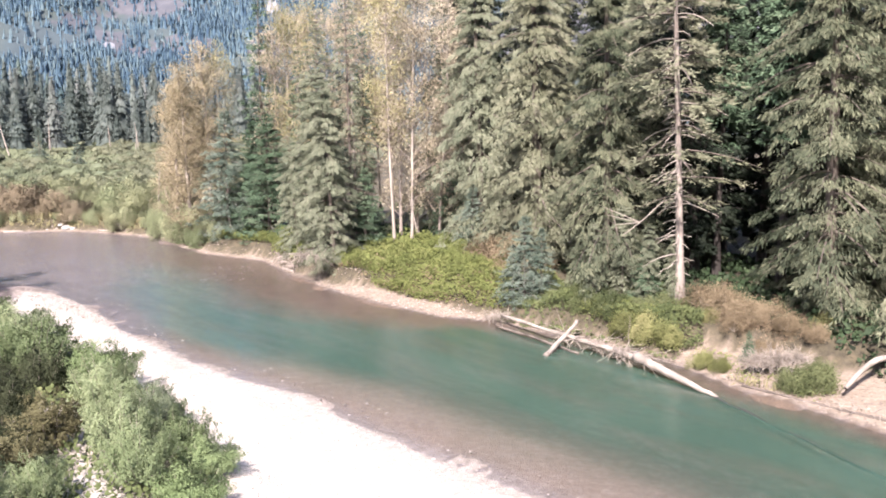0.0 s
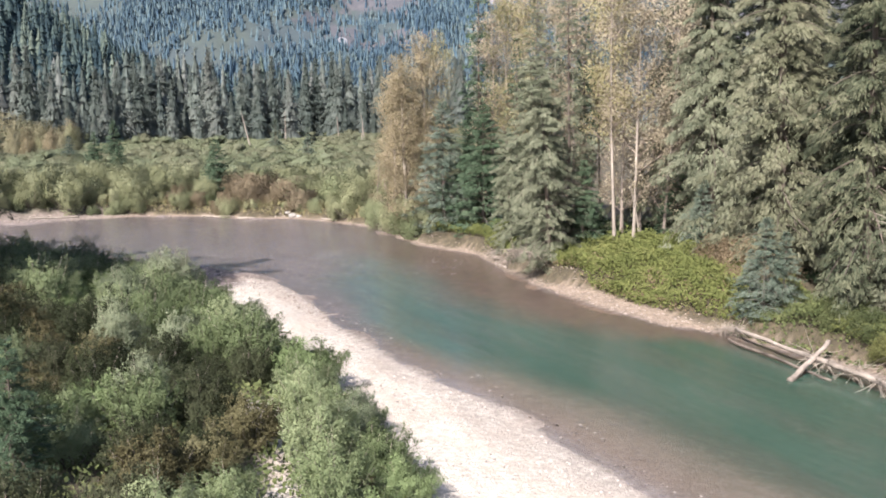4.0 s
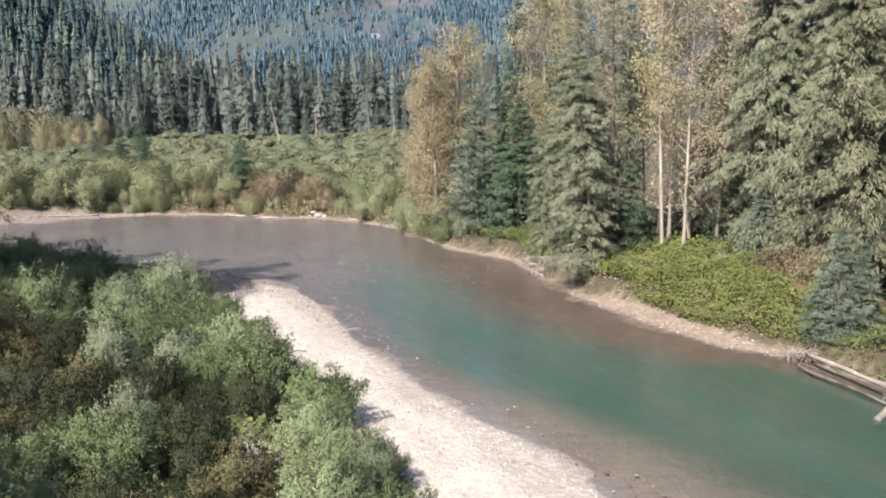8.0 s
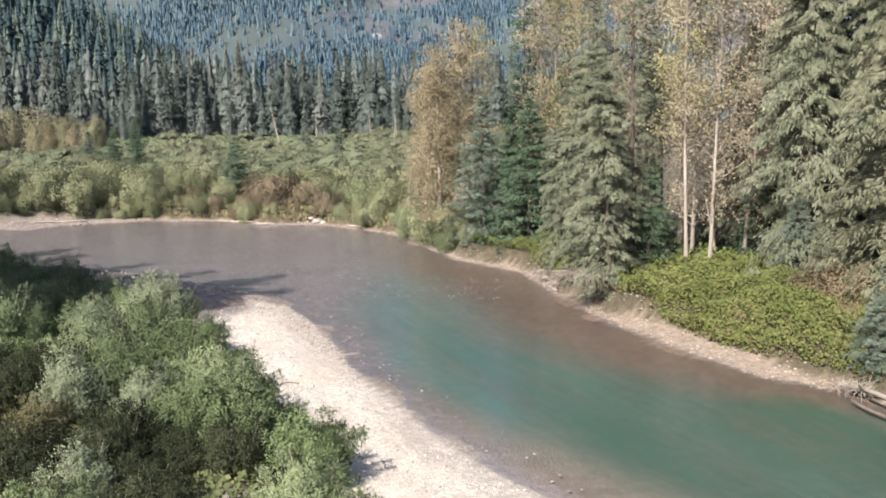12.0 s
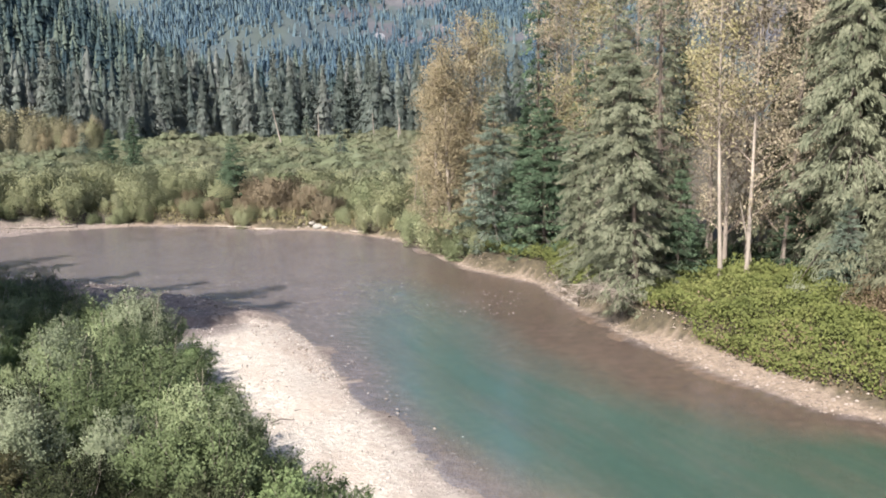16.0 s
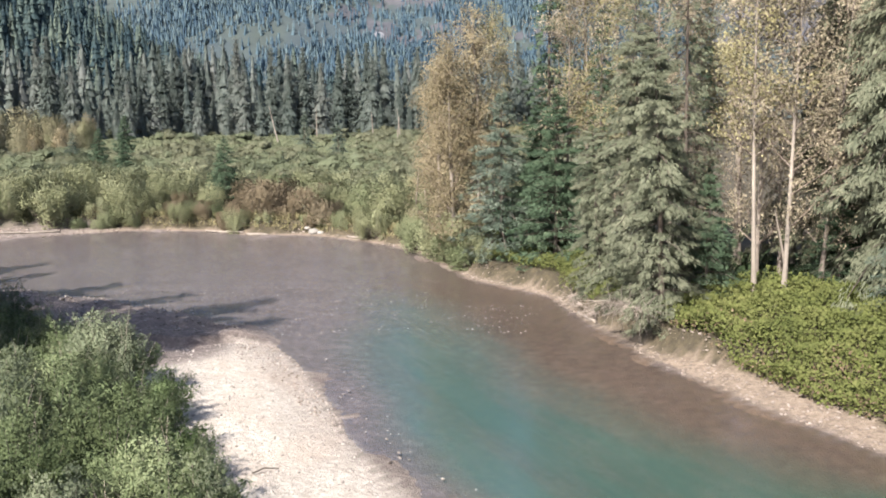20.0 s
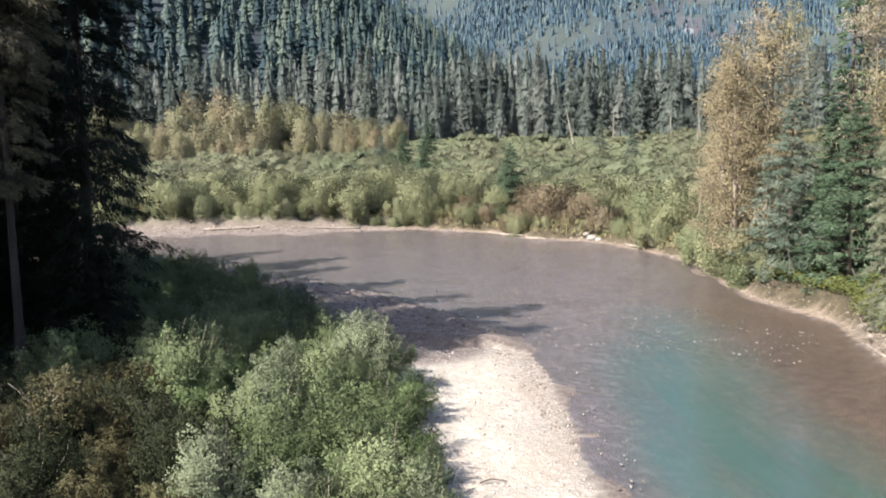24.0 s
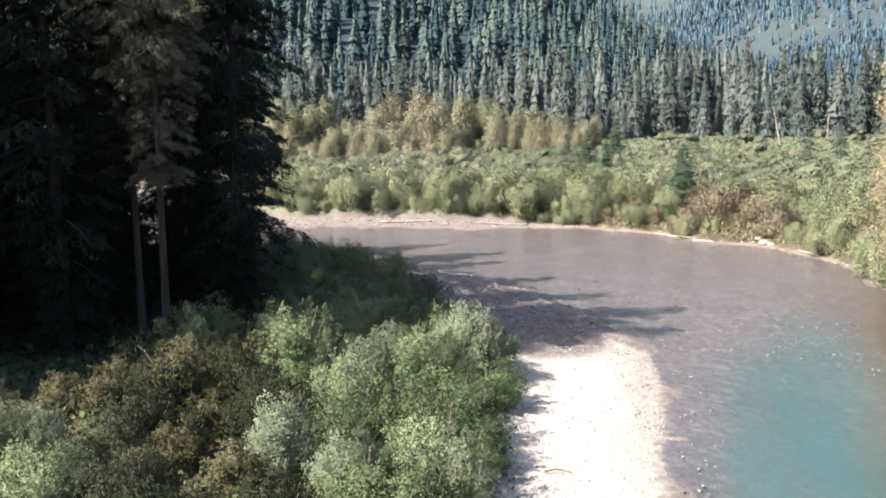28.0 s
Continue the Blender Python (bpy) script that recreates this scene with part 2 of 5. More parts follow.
NEEDLE_GREY = foliage("lichen_grey_needles", (0.052, 0.064, 0.040), (0.134, 0.146, 0.097), (0.206, 0.214, 0.152), 0.12, 0.5, 0.2, tone=0.32, round_=0.55)
# next four: distance haze is put into the pale, blued needle colours
NEEDLE_FAR = foliage("hazed_far_needles", (0.068, 0.092, 0.087), (0.160, 0.192, 0.172), (0.212, 0.226, 0.215), 0.5, 0.06, 0.0, round_=0.85, far=True, fine=0.6, tone=0.5)
NEEDLE_EDGE = foliage("hazed_edge_needles", (0.060, 0.082, 0.074), (0.138, 0.166, 0.148), (0.176, 0.187, 0.174), 0.5, 0.06, 0.3, round_=0.85, fine=0.6)
NEEDLE_HILL = foliage("hazed_hill_needles", (0.028, 0.054, 0.066), (0.065, 0.101, 0.099), (0.127, 0.163, 0.132), 0.4, 0.02, 0.0, round_=0.9, far=True, fine=0.4, tone=0.75)
NEEDLE_MOUNTAIN = foliage("hazed_mountain_needles", (0.028, 0.056, 0.088), (0.065, 0.110, 0.140), (0.110, 0.148, 0.148), 0.2, 0.012, 0.0, round_=0.88, far=True, fine=0.15, tone=0.5)
WILLOW = foliage("willow_leaves", (0.075, 0.101, 0.044), (0.151, 0.192, 0.096), (0.231, 0.270, 0.150), 0.3, 0.6, 0.5, round_=0.6, tone=0.24)
WILLOW_BRIGHT = foliage("bright_willow_leaves", (0.070, 0.103, 0.042), (0.147, 0.199, 0.089), (0.226, 0.281, 0.142), 0.3, 0.6, 0.4, round_=0.6, tone=0.24)
WILLOW_GREY = foliage("grey_willow_leaves", (0.087, 0.109, 0.069), (0.162, 0.192, 0.118), (0.229, 0.258, 0.170), 0.3, 0.6, 0.4, round_=0.6, tone=0.24)
# dark green willow, with tree shade added into the leaf colour
WILLOW_SHADED = foliage("shade_dark_willow_leaves", (0.016, 0.022, 0.009), (0.035, 0.043, 0.020), (0.067, 0.072, 0.041), 0.25, 0.6, 0.5, round_=0.55, tone=0.25)
RUST = foliage("rusty_shrub_leaves", (0.053, 0.048, 0.022), (0.108, 0.101, 0.050), (0.188, 0.180, 0.101), 0.3, 0.9, 0.5, round_=0.55, tone=0.3)
MEADOW = foliage("meadow_shrub_leaves", (0.195, 0.214, 0.120), (0.312, 0.330, 0.191), (0.395, 0.414, 0.263), 0.55, 0.05, 0.5, round_=0.86, tone=0.16)
MEADOW_GREEN = foliage("green_shrub_leaves", (0.147, 0.182, 0.093), (0.264, 0.299, 0.168), (0.359, 0.385, 0.244), 0.55, 0.05, 0.4, round_=0.86, tone=0.16)
MEADOW_RUST = foliage("rusty_meadow_leaves", (0.141, 0.117, 0.082), (0.243, 0.197, 0.130), (0.323, 0.280, 0.198), 0.55, 0.05, 0.4, round_=0.86, tone=0.16)
GOLD = foliage("golden_alder_leaves", (0.159, 0.153, 0.091), (0.268, 0.251, 0.158), (0.366, 0.349, 0.241), 0.45, 0.06, 0.3, tone=0.4, round_=0.84)
BROWN = foliage("brown_cottonwood_leaves", (0.181, 0.158, 0.107), (0.326, 0.283, 0.201), (0.418, 0.372, 0.273), 0.3, 0.2, 0.4, tone=0.35)
TAWNY = foliage("tawny_cottonwood_leaves", (0.145, 0.126, 0.072), (0.228, 0.192, 0.120), (0.331, 0.288, 0.186), 0.3, 0.25, 0.4, tone=0.4, round_=0.6)
OLIVE = foliage("olive_cottonwood_leaves", (0.124, 0.119, 0.056), (0.254, 0.232, 0.120), (0.341, 0.313, 0.181), 0.3, 0.2, 0.4, tone=0.35)
BERRY = foliage("thicket_leaves", (0.066, 0.085, 0.026), (0.128, 0.147, 0.048), (0.205, 0.208, 0.084), 0.3, 0.6, 0.0, flat=True, round_=0.65)
LOW_GREEN = foliage("undergrowth_leaves", (0.032, 0.048, 0.018), (0.092, 0.112, 0.045), (0.185, 0.20, 0.09), 0.3, 0.6, 0.0, flat=True, round_=0.65)
LOW_RUST = foliage("rusty_undergrowth_leaves", (0.075, 0.054, 0.034), (0.170, 0.125, 0.082), (0.29, 0.23, 0.155), 0.3, 0.5, 0.0, flat=True)
# near-black leaves: the woods' shade is put into the colour
LOW_DARK = foliage("shade_dark_leaves", (0.008, 0.016, 0.007), (0.024, 0.04, 0.018), (0.06, 0.08, 0.04), 0.1, 0.5, 0.0, flat=True)
FAR_OLIVE = foliage("far_olive_leaves", (0.162, 0.170, 0.105), (0.217, 0.230, 0.148), (0.274, 0.281, 0.188), 0.55, 0.04, 0.0, round_=0.9, far=True, fine=1.0, tone=0.16)
FAR_GREEN = foliage("far_green_leaves", (0.148, 0.170, 0.102), (0.199, 0.230, 0.142), (0.253, 0.279, 0.183), 0.55, 0.04, 0.0, round_=0.9, far=True, fine=1.0, tone=0.16)
# the woods' shade is painted into these near-black needles
NEEDLE_WOOD = foliage("shade_dark_needles", (0.004, 0.007, 0.004), (0.010, 0.016, 0.009), (0.020, 0.025, 0.015), 0.12, 0.5, 0.2, tone=0.3)
# brown needles kept lighter, as sunlit, for the front spruces
NEEDLE_SUNLIT = foliage("sunlit_brown_needles", (0.027, 0.029, 0.018), (0.074, 0.069, 0.043), (0.151, 0.135, 0.085), 0.15, 0.5, 0.2, tone=0.3)
MEADOW_GRASS = foliage("meadow_grass_blades", (0.105, 0.122, 0.070), (0.150, 0.170, 0.100), (0.200, 0.220, 0.135), 0.3, 0.08, 0.0, flat=True, round_=0.7)
GRASS = foliage("dry_grass_blades", (0.10, 0.095, 0.045), (0.20, 0.18, 0.095), (0.31, 0.28, 0.16), 0.3, 0.3, 0.0, flat=True)
BARK = bark("conifer_bark", (0.06, 0.048, 0.038), (0.16, 0.13, 0.108))
# two barks darkened in colour to stand for shade under the trees
BARK_DARK = bark("shade_dark_bark", (0.014, 0.011, 0.009), (0.042, 0.034, 0.028))
BARK_DULL = bark("shade_dull_bark", (0.02, 0.017, 0.015), (0.055, 0.046, 0.041))
TWIG_BROWN = bark("brown_twigs", (0.17, 0.135, 0.11), (0.31, 0.255, 0.21))
BARK_PALE = bark("pale_cottonwood_bark", (0.18, 0.155, 0.13), (0.37, 0.33, 0.28), 5.0)
BARK_GREY = bark("grey_fir_bark", (0.15, 0.125, 0.105), (0.33, 0.285, 0.245), 5.0)
TWIG = bark("dead_twigs", (0.18, 0.152, 0.124), (0.34, 0.30, 0.255))
DRIFT = bark("bleached_driftwood", (0.17, 0.145, 0.12), (0.33, 0.29, 0.245), 5.0)
SUNKEN = bark("sunken_log_bark", (0.014, 0.013, 0.011), (0.035, 0.033, 0.028))
ROCK = stone("river_stones", ((0.16, 0.14, 0.125), (0.27, 0.24, 0.215), (0.40, 0.37, 0.34)))
BANK_STONE = stone("bank_stones", ((0.10, 0.08, 0.066), (0.19, 0.158, 0.132), (0.31, 0.27, 0.235)))
WET = stone("wet_stones", ((0.05, 0.04, 0.035), (0.13, 0.11, 0.095), (0.30, 0.27, 0.25)), 3.0, 0.35)
WHITE_ROCK = stone("white_boulder", ((0.15, 0.142, 0.128), (0.22, 0.208, 0.19), (0.32, 0.305, 0.28)))

# ---------------- mesh helpers ----------------


def mesh_of(name, v, f, material, smooth=False, tones=None):
    """A mesh from vertex and face arrays; all faces have as many corners."""
    v, f = np.asarray(v, np.float32), np.asarray(f, np.int32)
    me = bpy.data.meshes.new(name)
    n, m, k = len(v), len(f), f.shape[1]
    me.vertices.add(n), me.loops.add(m * k), me.polygons.add(m)
    me.vertices.foreach_set("co", v.ravel())
    me.loops.foreach_set("vertex_index", f.ravel())
    me.polygons.foreach_set("loop_start", np.arange(m, dtype=np.int32) * k)
    me.polygons.foreach_set("use_smooth", np.full(m, smooth))
    me.materials.append(material)
    me.update(calc_edges=True)
    if tones is not None:
        me.attributes.new("tone", "FLOAT", "POINT").data.foreach_set("value", np.asarray(tones, np.float32))
    return me


def joined(pieces):
    """Vertex and face arrays of several pieces as one."""
    vs, fs, n = [], [], 0
    for v, f in pieces:
        vs.append(v), fs.append(np.asarray(f) + n)
        n += len(v)
    return np.concatenate(vs), np.concatenate(fs)


def tube(points, radii, sides=6):
    """A tapered limb along points."""
    p = np.asarray(points, float)
    d = np.gradient(p, axis=0)
    d /= np.linalg.norm(d, axis=1, keepdims=True) + 1e-9
    ref = np.where(np.abs(d[:, 2:3]) > 0.9, [[1.0, 0, 0]], [[0, 0, 1.0]])
    a = np.cross(d, ref)
    a /= np.linalg.norm(a, axis=1, keepdims=True) + 1e-9
    b = np.cross(d, a)
    ang = np.linspace(0, 2 * np.pi, sides, endpoint=False)
    r = np.asarray(radii, float)[:, None, None]
    v = p[:, None] + r * (np.cos(ang)[None, :, None] * a[:, None] + np.sin(ang)[None, :, None] * b[:, None])
    i, j = np.meshgrid(np.arange(len(p) - 1), np.arange(sides), indexing="ij")
    q = np.stack([i * sides + j, i * sides + (j + 1) % sides, (i + 1) * sides + (j + 1) % sides, (i + 1) * sides + j], -1)
    f = q.reshape(-1, 4)
    return v.reshape(-1, 3), f


def unit(a):
    return a / (np.linalg.norm(a, axis=-1, keepdims=True) + 1e-9)


def leaves(base, way, length, width, rng, face=None):
    """Pointed leaves: one diamond each, from its base along its way; face: where their upper sides look."""
    base, way = base.reshape(-1, 3), unit(way.reshape(-1, 3))
    n = len(base)
    length, width = np.broadcast_to(length, (n,))[:, None], np.broadcast_to(width, (n,))[:, None]
    side = unit(np.cross(way, rng.normal(size=(n, 3)) if face is None else face.reshape(-1, 3) + rng.normal(0, 0.45, (n, 3))))
    mid = base + way * length * 0.45
    v = np.stack([base, mid + side * width, base + way * length, mid - side * width], 1).reshape(-1, 3)
    return v, np.arange(4 * n).reshape(n, 4)


def thing(name, label, category, group="", at=(0, 0, 0), turn=0.0):
    ob = new(name)
    ob.empty_display_size = 0.3
    ob.matrix_basis = pose(*at, 0, 0, turn)
    return tagged(ob, label, category, group)


FINE = {"branchwork", "stemwork", "foliage", "crown", "twigwork", "dead_branchwork", "root_tangle"}


def part(name, me, parent, label=""):
    ob = new(name, me)
    ob.parent = parent
    tagged(ob, label, kind="stuff" if name in FINE else "")
    return ob


def setting(name, me, label, category, kind="structure"):
    return tagged(new(name, me), label, category, "", kind)


# ---------------- the river's line and the lie of the land ----------------
RIGHT = np.array([(60, -60), (34, -12), (22.5, 8), (17.4, 16.4), (15.8, 18.9), (13.7, 21.7), (12.2, 25.2), (10.1, 27.9), (7.4, 30.6),
                  (4.2, 33.4), (2.9, 34.0), (1.9, 34.2), (1.0, 35.0), (0, 36.2), (-1.7, 37.7), (-3.2, 39.5), (-5.7, 42.3), (-7.5, 45.6), (-9.6, 48.6),
                  (-12.6, 54.1), (-15.6, 56), (-18.2, 57.6), (-21.2, 61.3), (-24.5, 66), (-28.3, 69.4), (-34.9, 72.3), (-37.2, 72.8), (-41.5, 71.3), (-47, 72.6), (-54.2, 70.8),
                  (-57.5, 67.2), (-60, 64.6), (-63.2, 60.4), (-68, 57.2), (-71, 53.8), (-75, 48.8), (-85, 46.8), (-100, 47), (-150, 57), (-240, 80)], float)
LEFT = np.array([(-240, 60), (-150, 42), (-100, 38), (-75, 40), (-60, 43), (-48, 43.5), (-40, 41), (-34, 38.2), (-29.1, 37.8), (-26.3, 38.6),
                 (-24, 40.3), (-22.4, 40.3), (-20.4, 38.6), (-16.1, 33.4), (-14.5, 31), (-12.2, 28.5), (-7.7, 23.6), (-4.5, 21.2),
                 (-1.4, 17.9), (1.3, 14.9), (3.8, 12.6), (6.2, 10), (11, 3), (20, -12), (42, -60)], float)
CHANNEL = np.array([(-22, 42.5), (-15, 40.3), (-8, 35.5), (-1, 30), (6, 24.4), (12, 17.5), (18, 9), (26, -4)], float)
BUSHLINE = np.array([(9, -20), (1.5, -2), (-2.4, 8), (-3.6, 13.0), (-6.7, 17.2), (-9.2, 19.8), (-11.6, 22.3), (-16.2, 25.6), (-20.5, 30.2), (-25.5, 34),
                     (-32.5, 37), (-40, 40), (-50, 42), (-75, 39), (-150, 40)], float)


def distance(p, line):
    """Distance of points to a polyline."""
    best = np.full(len(p), 1e9)
    for a, b in zip(line[:-1], line[1:]):
        d = b - a
        t = np.clip(((p - a) @ d) / (d @ d), 0, 1)
        best = np.minimum(best, np.linalg.norm(p - (a + t[:, None] * d), axis=1))
    return best


def inside(p, poly):
    """Whether points lie in a polygon."""
    x, y = p.T
    hit = np.zeros(len(p), bool)
    for (x1, y1), (x2, y2) in zip(poly, np.roll(poly, -1, 0)):
        if y1 != y2:
            hit ^= ((y1 > y) != (y2 > y)) & (x < (x2 - x1) * (y - y1) / (y2 - y1) + x1)
    return hit


RIVER = np.concatenate([RIGHT, LEFT])
LEFT_LAND = np.concatenate([LEFT, [(42, -400), (-240, -400)]])
BUSH_LAND = np.concatenate([BUSHLINE, [(-150, -20)]])


def smooth(a, lo, hi):
    t = np.clip((a - lo) / (hi - lo), 0, 1)
    return t * t * (3 - 2 * t)


def wobble(p, scale, seed=0.0):
    """Cheap rolling unevenness, about -1 to 1."""
    x, y = p[:, 0] / scale + seed, p[:, 1] / scale - seed
    return 0.5 * (np.sin(x * 1.7 + np.sin(y * 1.3)) + np.sin(y * 2.1 + 1.3 * np.sin(x * 0.9 + 2))) * 0.7 + 0.3 * np.sin(x * 4.3 + y * 3.1)


def land(p):
    """Height and soil of the ground at points: z, gravel, bank, bed, algae_reflection, meadow."""
    p = np.asarray(p, float).reshape(-1, 2)
    dr, dl = distance(p, RIGHT), distance(p, LEFT)
    wet = inside(p, RIVER)
    left = inside(p, LEFT_LAND) & ~wet
    d = np.minimum(dr, dl)
    # right side: a narrow stony strand, then a cut bank with the woods' floor above
    strand = 0.5 + 2.2 * np.exp(-(((p[:, 0] + 1) / 5) ** 2 + ((p[:, 1] - 38) / 6) ** 2)) + 0.35 * smooth(-p[:, 0], 8, 14) + 0.3 * wobble(p, 2.2)
    strand += 3.6 * smooth(p[:, 0] + 0.4 * wobble(p, 1.4, 2), 12.2, 13.6) * smooth(28.5 - p[:, 1], 0, 4)
    strand += 2.4 * smooth(-p[:, 0], 52, 62)
    strand = np.maximum(strand, 0.3)
    rise = smooth(dr, strand, strand + 0.9)
    zr = 0.13 * np.minimum(dr, strand) + 0.95 * rise + 0.9 * smooth(dr, strand + 1, strand + 7) + 0.12 * wobble(p, 3) * rise
    zr += 2.0 * smooth(dr, 60, 200) * smooth(p[:, 1], 60, 120)
    # left side: a gravel bar that rises gently into the willows
    zl = 0.075 * np.minimum(dl, 9) + 0.05 * wobble(p, 2.5) * smooth(dl, 0.3, 2) + 1.0 * smooth(dl, 7, 20) + 0.08 * wobble(p, 1.1) * smooth(dl, 0.5, 3)
    # bed
    deep = smooth(7.0 - distance(p, CHANNEL[1:]), 0, 7.0)
    zb = -0.42 * (1 - np.exp(-0.22 * d)) - 0.02 * np.minimum(d, 1) - 0.6 * deep * smooth(d, 0.3, 7) + 0.03 * wobble(p, 1.3)
    zb = zb + 0.17 * smooth(wobble(p, 1.5, 6), 0.05, 0.8) * (1 - smooth(d, 0.2, 1.3))
    zr = zr - 0.10 * smooth(wobble(p, 1.3, 5), 0.0, 0.9) * (1 - smooth(dr, 0.2, 0.9))
    ridge = smooth(5.4 - distance(p, np.array([(-43, 43.6), (-36, 42.8), (-31, 41.4), (-27, 40.2)], float)), 0, 3.6)
    zb = zb + ridge * (0.40 + 0.17 * wobble(p, 1.9, 1.7) + 0.12 * wobble(p, 0.7, 3.1))
    z = np.where(wet, zb, np.where(left, zl, zr))
    bushes = inside(p, BUSH_LAND)
    db = distance(p, BUSHLINE)
    open_ = np.where(bushes, 1 - smooth(db, 0.0, 1.6), 1.0)
    path = np.exp(-(distance(p, np.array([(-11.3, 16.6), (-8.4, 13.2), (-6.2, 9.0), (-4, 3)], float)) / 0.9) ** 2)
    gravel = np.where(left, np.maximum(open_, path), 0.0) * (1 - wet)
    bank = np.where(~left & ~wet, 1 - smooth(dr + 0.25 * wobble(p, 0.9, 3), strand - 0.35, strand + 0.15), 0.0)
    gravel = np.maximum(gravel, 0.3 * bank * smooth(-p[:, 0], 53, 60))
    near_wet = np.where(left, 1 - smooth(dl, 0.0, 0.3), 1 - smooth(dr, 0.0, 0.3))
    # wet bed colour, also darkening the bar's tip where tree shade falls
    shoal = smooth(5.0 - distance(p, np.array([(-40, 42), (-33, 38.5), (-27.4, 37.6)], float)), 0, 2)
    shoal = np.maximum(shoal, 0.85 * smooth(-p[:, 0], 54, 60) * smooth(p[:, 1], 46, 50) * (1 - smooth(dr, 2.5, 5.5)))
    bed = np.where(wet, 1.0, np.maximum(near_wet * 0.75, shoal))
    bed = np.where(left, np.maximum(bed, 0.4 * (1 - smooth(dl + 0.5 * wobble(p, 2.0, 4), 0.4, 2.6))), bed)
    tip = np.exp(-(distance(p, np.array([(-22.5, 39.6), (-20.6, 38.2), (-15.6, 32.4)], float)) / 1.5) ** 2)
    bed = np.where(left, np.maximum(bed, 0.5 * tip), bed)
    # wide dark band by the right bank: the trees' reflection painted in
    algae_reflection = (1 - smooth(dr, 3.5, 8.0)) * smooth(p[:, 0], -30, -16) * wet
    algae_reflection = np.maximum(algae_reflection, 0.55 * smooth(p[:, 0], -19, -7) * smooth(dl, 0.2, 1.2) * wet)
    shelf = wet * smooth(p[:, 0], -17, -5) * (1 - smooth(dl + 0.5 * wobble(p, 2.4, 1), 2.6, 7.0)) * smooth(dr, 3, 6)
    gravel, bed = np.maximum(gravel, shelf), bed - 0.26 * shelf
    meadow = np.where(~left & ~wet, smooth(dr, 2.5, 5.0) * smooth(p[:, 1] - 0.5 * p[:, 0], 74, 82) * smooth(-p[:, 0], 14, 24), 0.0)
    return z, gravel, bank, bed, algae_reflection, meadow


def height(x, y):
    return float(land([(x, y)])[0][0])


def steps(parts):
    out = []
    for a, b, s in parts:
        out += list(np.arange(a, b, s))
    return np.array(out + [parts[-1][1]])


def ground_sheet():
    xs = steps([(-3000, -400, 200), (-400, -110, 10), (-110, -60, 1.6), (-60, 30, 0.45), (30, 70, 2), (70, 400, 15), (400, 3000, 200)])
    ys = steps([(-3000, -200, 200), (-200, -16, 8), (-16, 8, 0.8), (8, 76, 0.45), (76, 120, 1.6), (120, 400, 8), (400, 3400, 200)])
    gx, gy = np.meshgrid(xs, ys, indexing="ij")
    p = np.stack([gx.ravel(), gy.ravel()], 1)
    z, gravel, bank, bed, algae_reflection, meadow = land(p)
    i, j = np.meshgrid(np.arange(len(xs) - 1), np.arange(len(ys) - 1), indexing="ij")
    n = len(ys)
    f = np.stack([i * n + j, (i + 1) * n + j, (i + 1) * n + j + 1, i * n + j + 1], -1).reshape(-1, 4)
    me = mesh_of("ground", np.column_stack([p, z]), f, GROUND, True)
    for name, a in (("gravel", gravel), ("bank", bank), ("bed", bed), ("algae_reflection", algae_reflection), ("meadow", meadow)):
        me.attributes.new(name, "FLOAT", "POINT").data.foreach_set("value", a.astype(np.float32))
    return setting("ground", me, "valley floor with pale gravel bar, cut bank and forest soil", "ground")


ground_sheet()


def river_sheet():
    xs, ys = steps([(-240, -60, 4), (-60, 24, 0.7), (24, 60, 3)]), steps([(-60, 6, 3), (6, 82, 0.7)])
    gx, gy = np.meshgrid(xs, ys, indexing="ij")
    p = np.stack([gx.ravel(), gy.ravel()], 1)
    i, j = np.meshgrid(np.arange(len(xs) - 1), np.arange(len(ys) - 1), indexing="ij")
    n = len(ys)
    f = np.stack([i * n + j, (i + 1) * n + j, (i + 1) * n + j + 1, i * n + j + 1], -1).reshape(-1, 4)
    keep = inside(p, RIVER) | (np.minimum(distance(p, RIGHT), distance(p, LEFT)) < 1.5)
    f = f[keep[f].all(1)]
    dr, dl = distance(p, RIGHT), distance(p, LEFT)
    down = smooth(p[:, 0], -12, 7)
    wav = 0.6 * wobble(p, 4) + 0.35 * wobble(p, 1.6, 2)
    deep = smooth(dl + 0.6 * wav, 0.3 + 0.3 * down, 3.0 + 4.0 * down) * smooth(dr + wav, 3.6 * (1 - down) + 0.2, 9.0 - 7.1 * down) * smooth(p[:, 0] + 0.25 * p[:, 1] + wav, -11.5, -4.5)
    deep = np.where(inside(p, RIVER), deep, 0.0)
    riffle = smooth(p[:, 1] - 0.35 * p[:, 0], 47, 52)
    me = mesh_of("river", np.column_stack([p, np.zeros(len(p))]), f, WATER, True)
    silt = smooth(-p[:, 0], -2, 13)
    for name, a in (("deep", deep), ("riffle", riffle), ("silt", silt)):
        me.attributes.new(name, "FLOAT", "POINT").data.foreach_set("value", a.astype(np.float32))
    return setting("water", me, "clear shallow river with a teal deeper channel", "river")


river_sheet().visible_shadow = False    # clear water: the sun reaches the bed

# ---------------- hills and mountains ----------------


def from_eye(yaw, r):
    """A place at a bearing (degrees to the left of +y) and distance from the middle of the walk."""
    a = np.radians(yaw)
    return -np.sin(a) * r, 2 + np.cos(a) * r


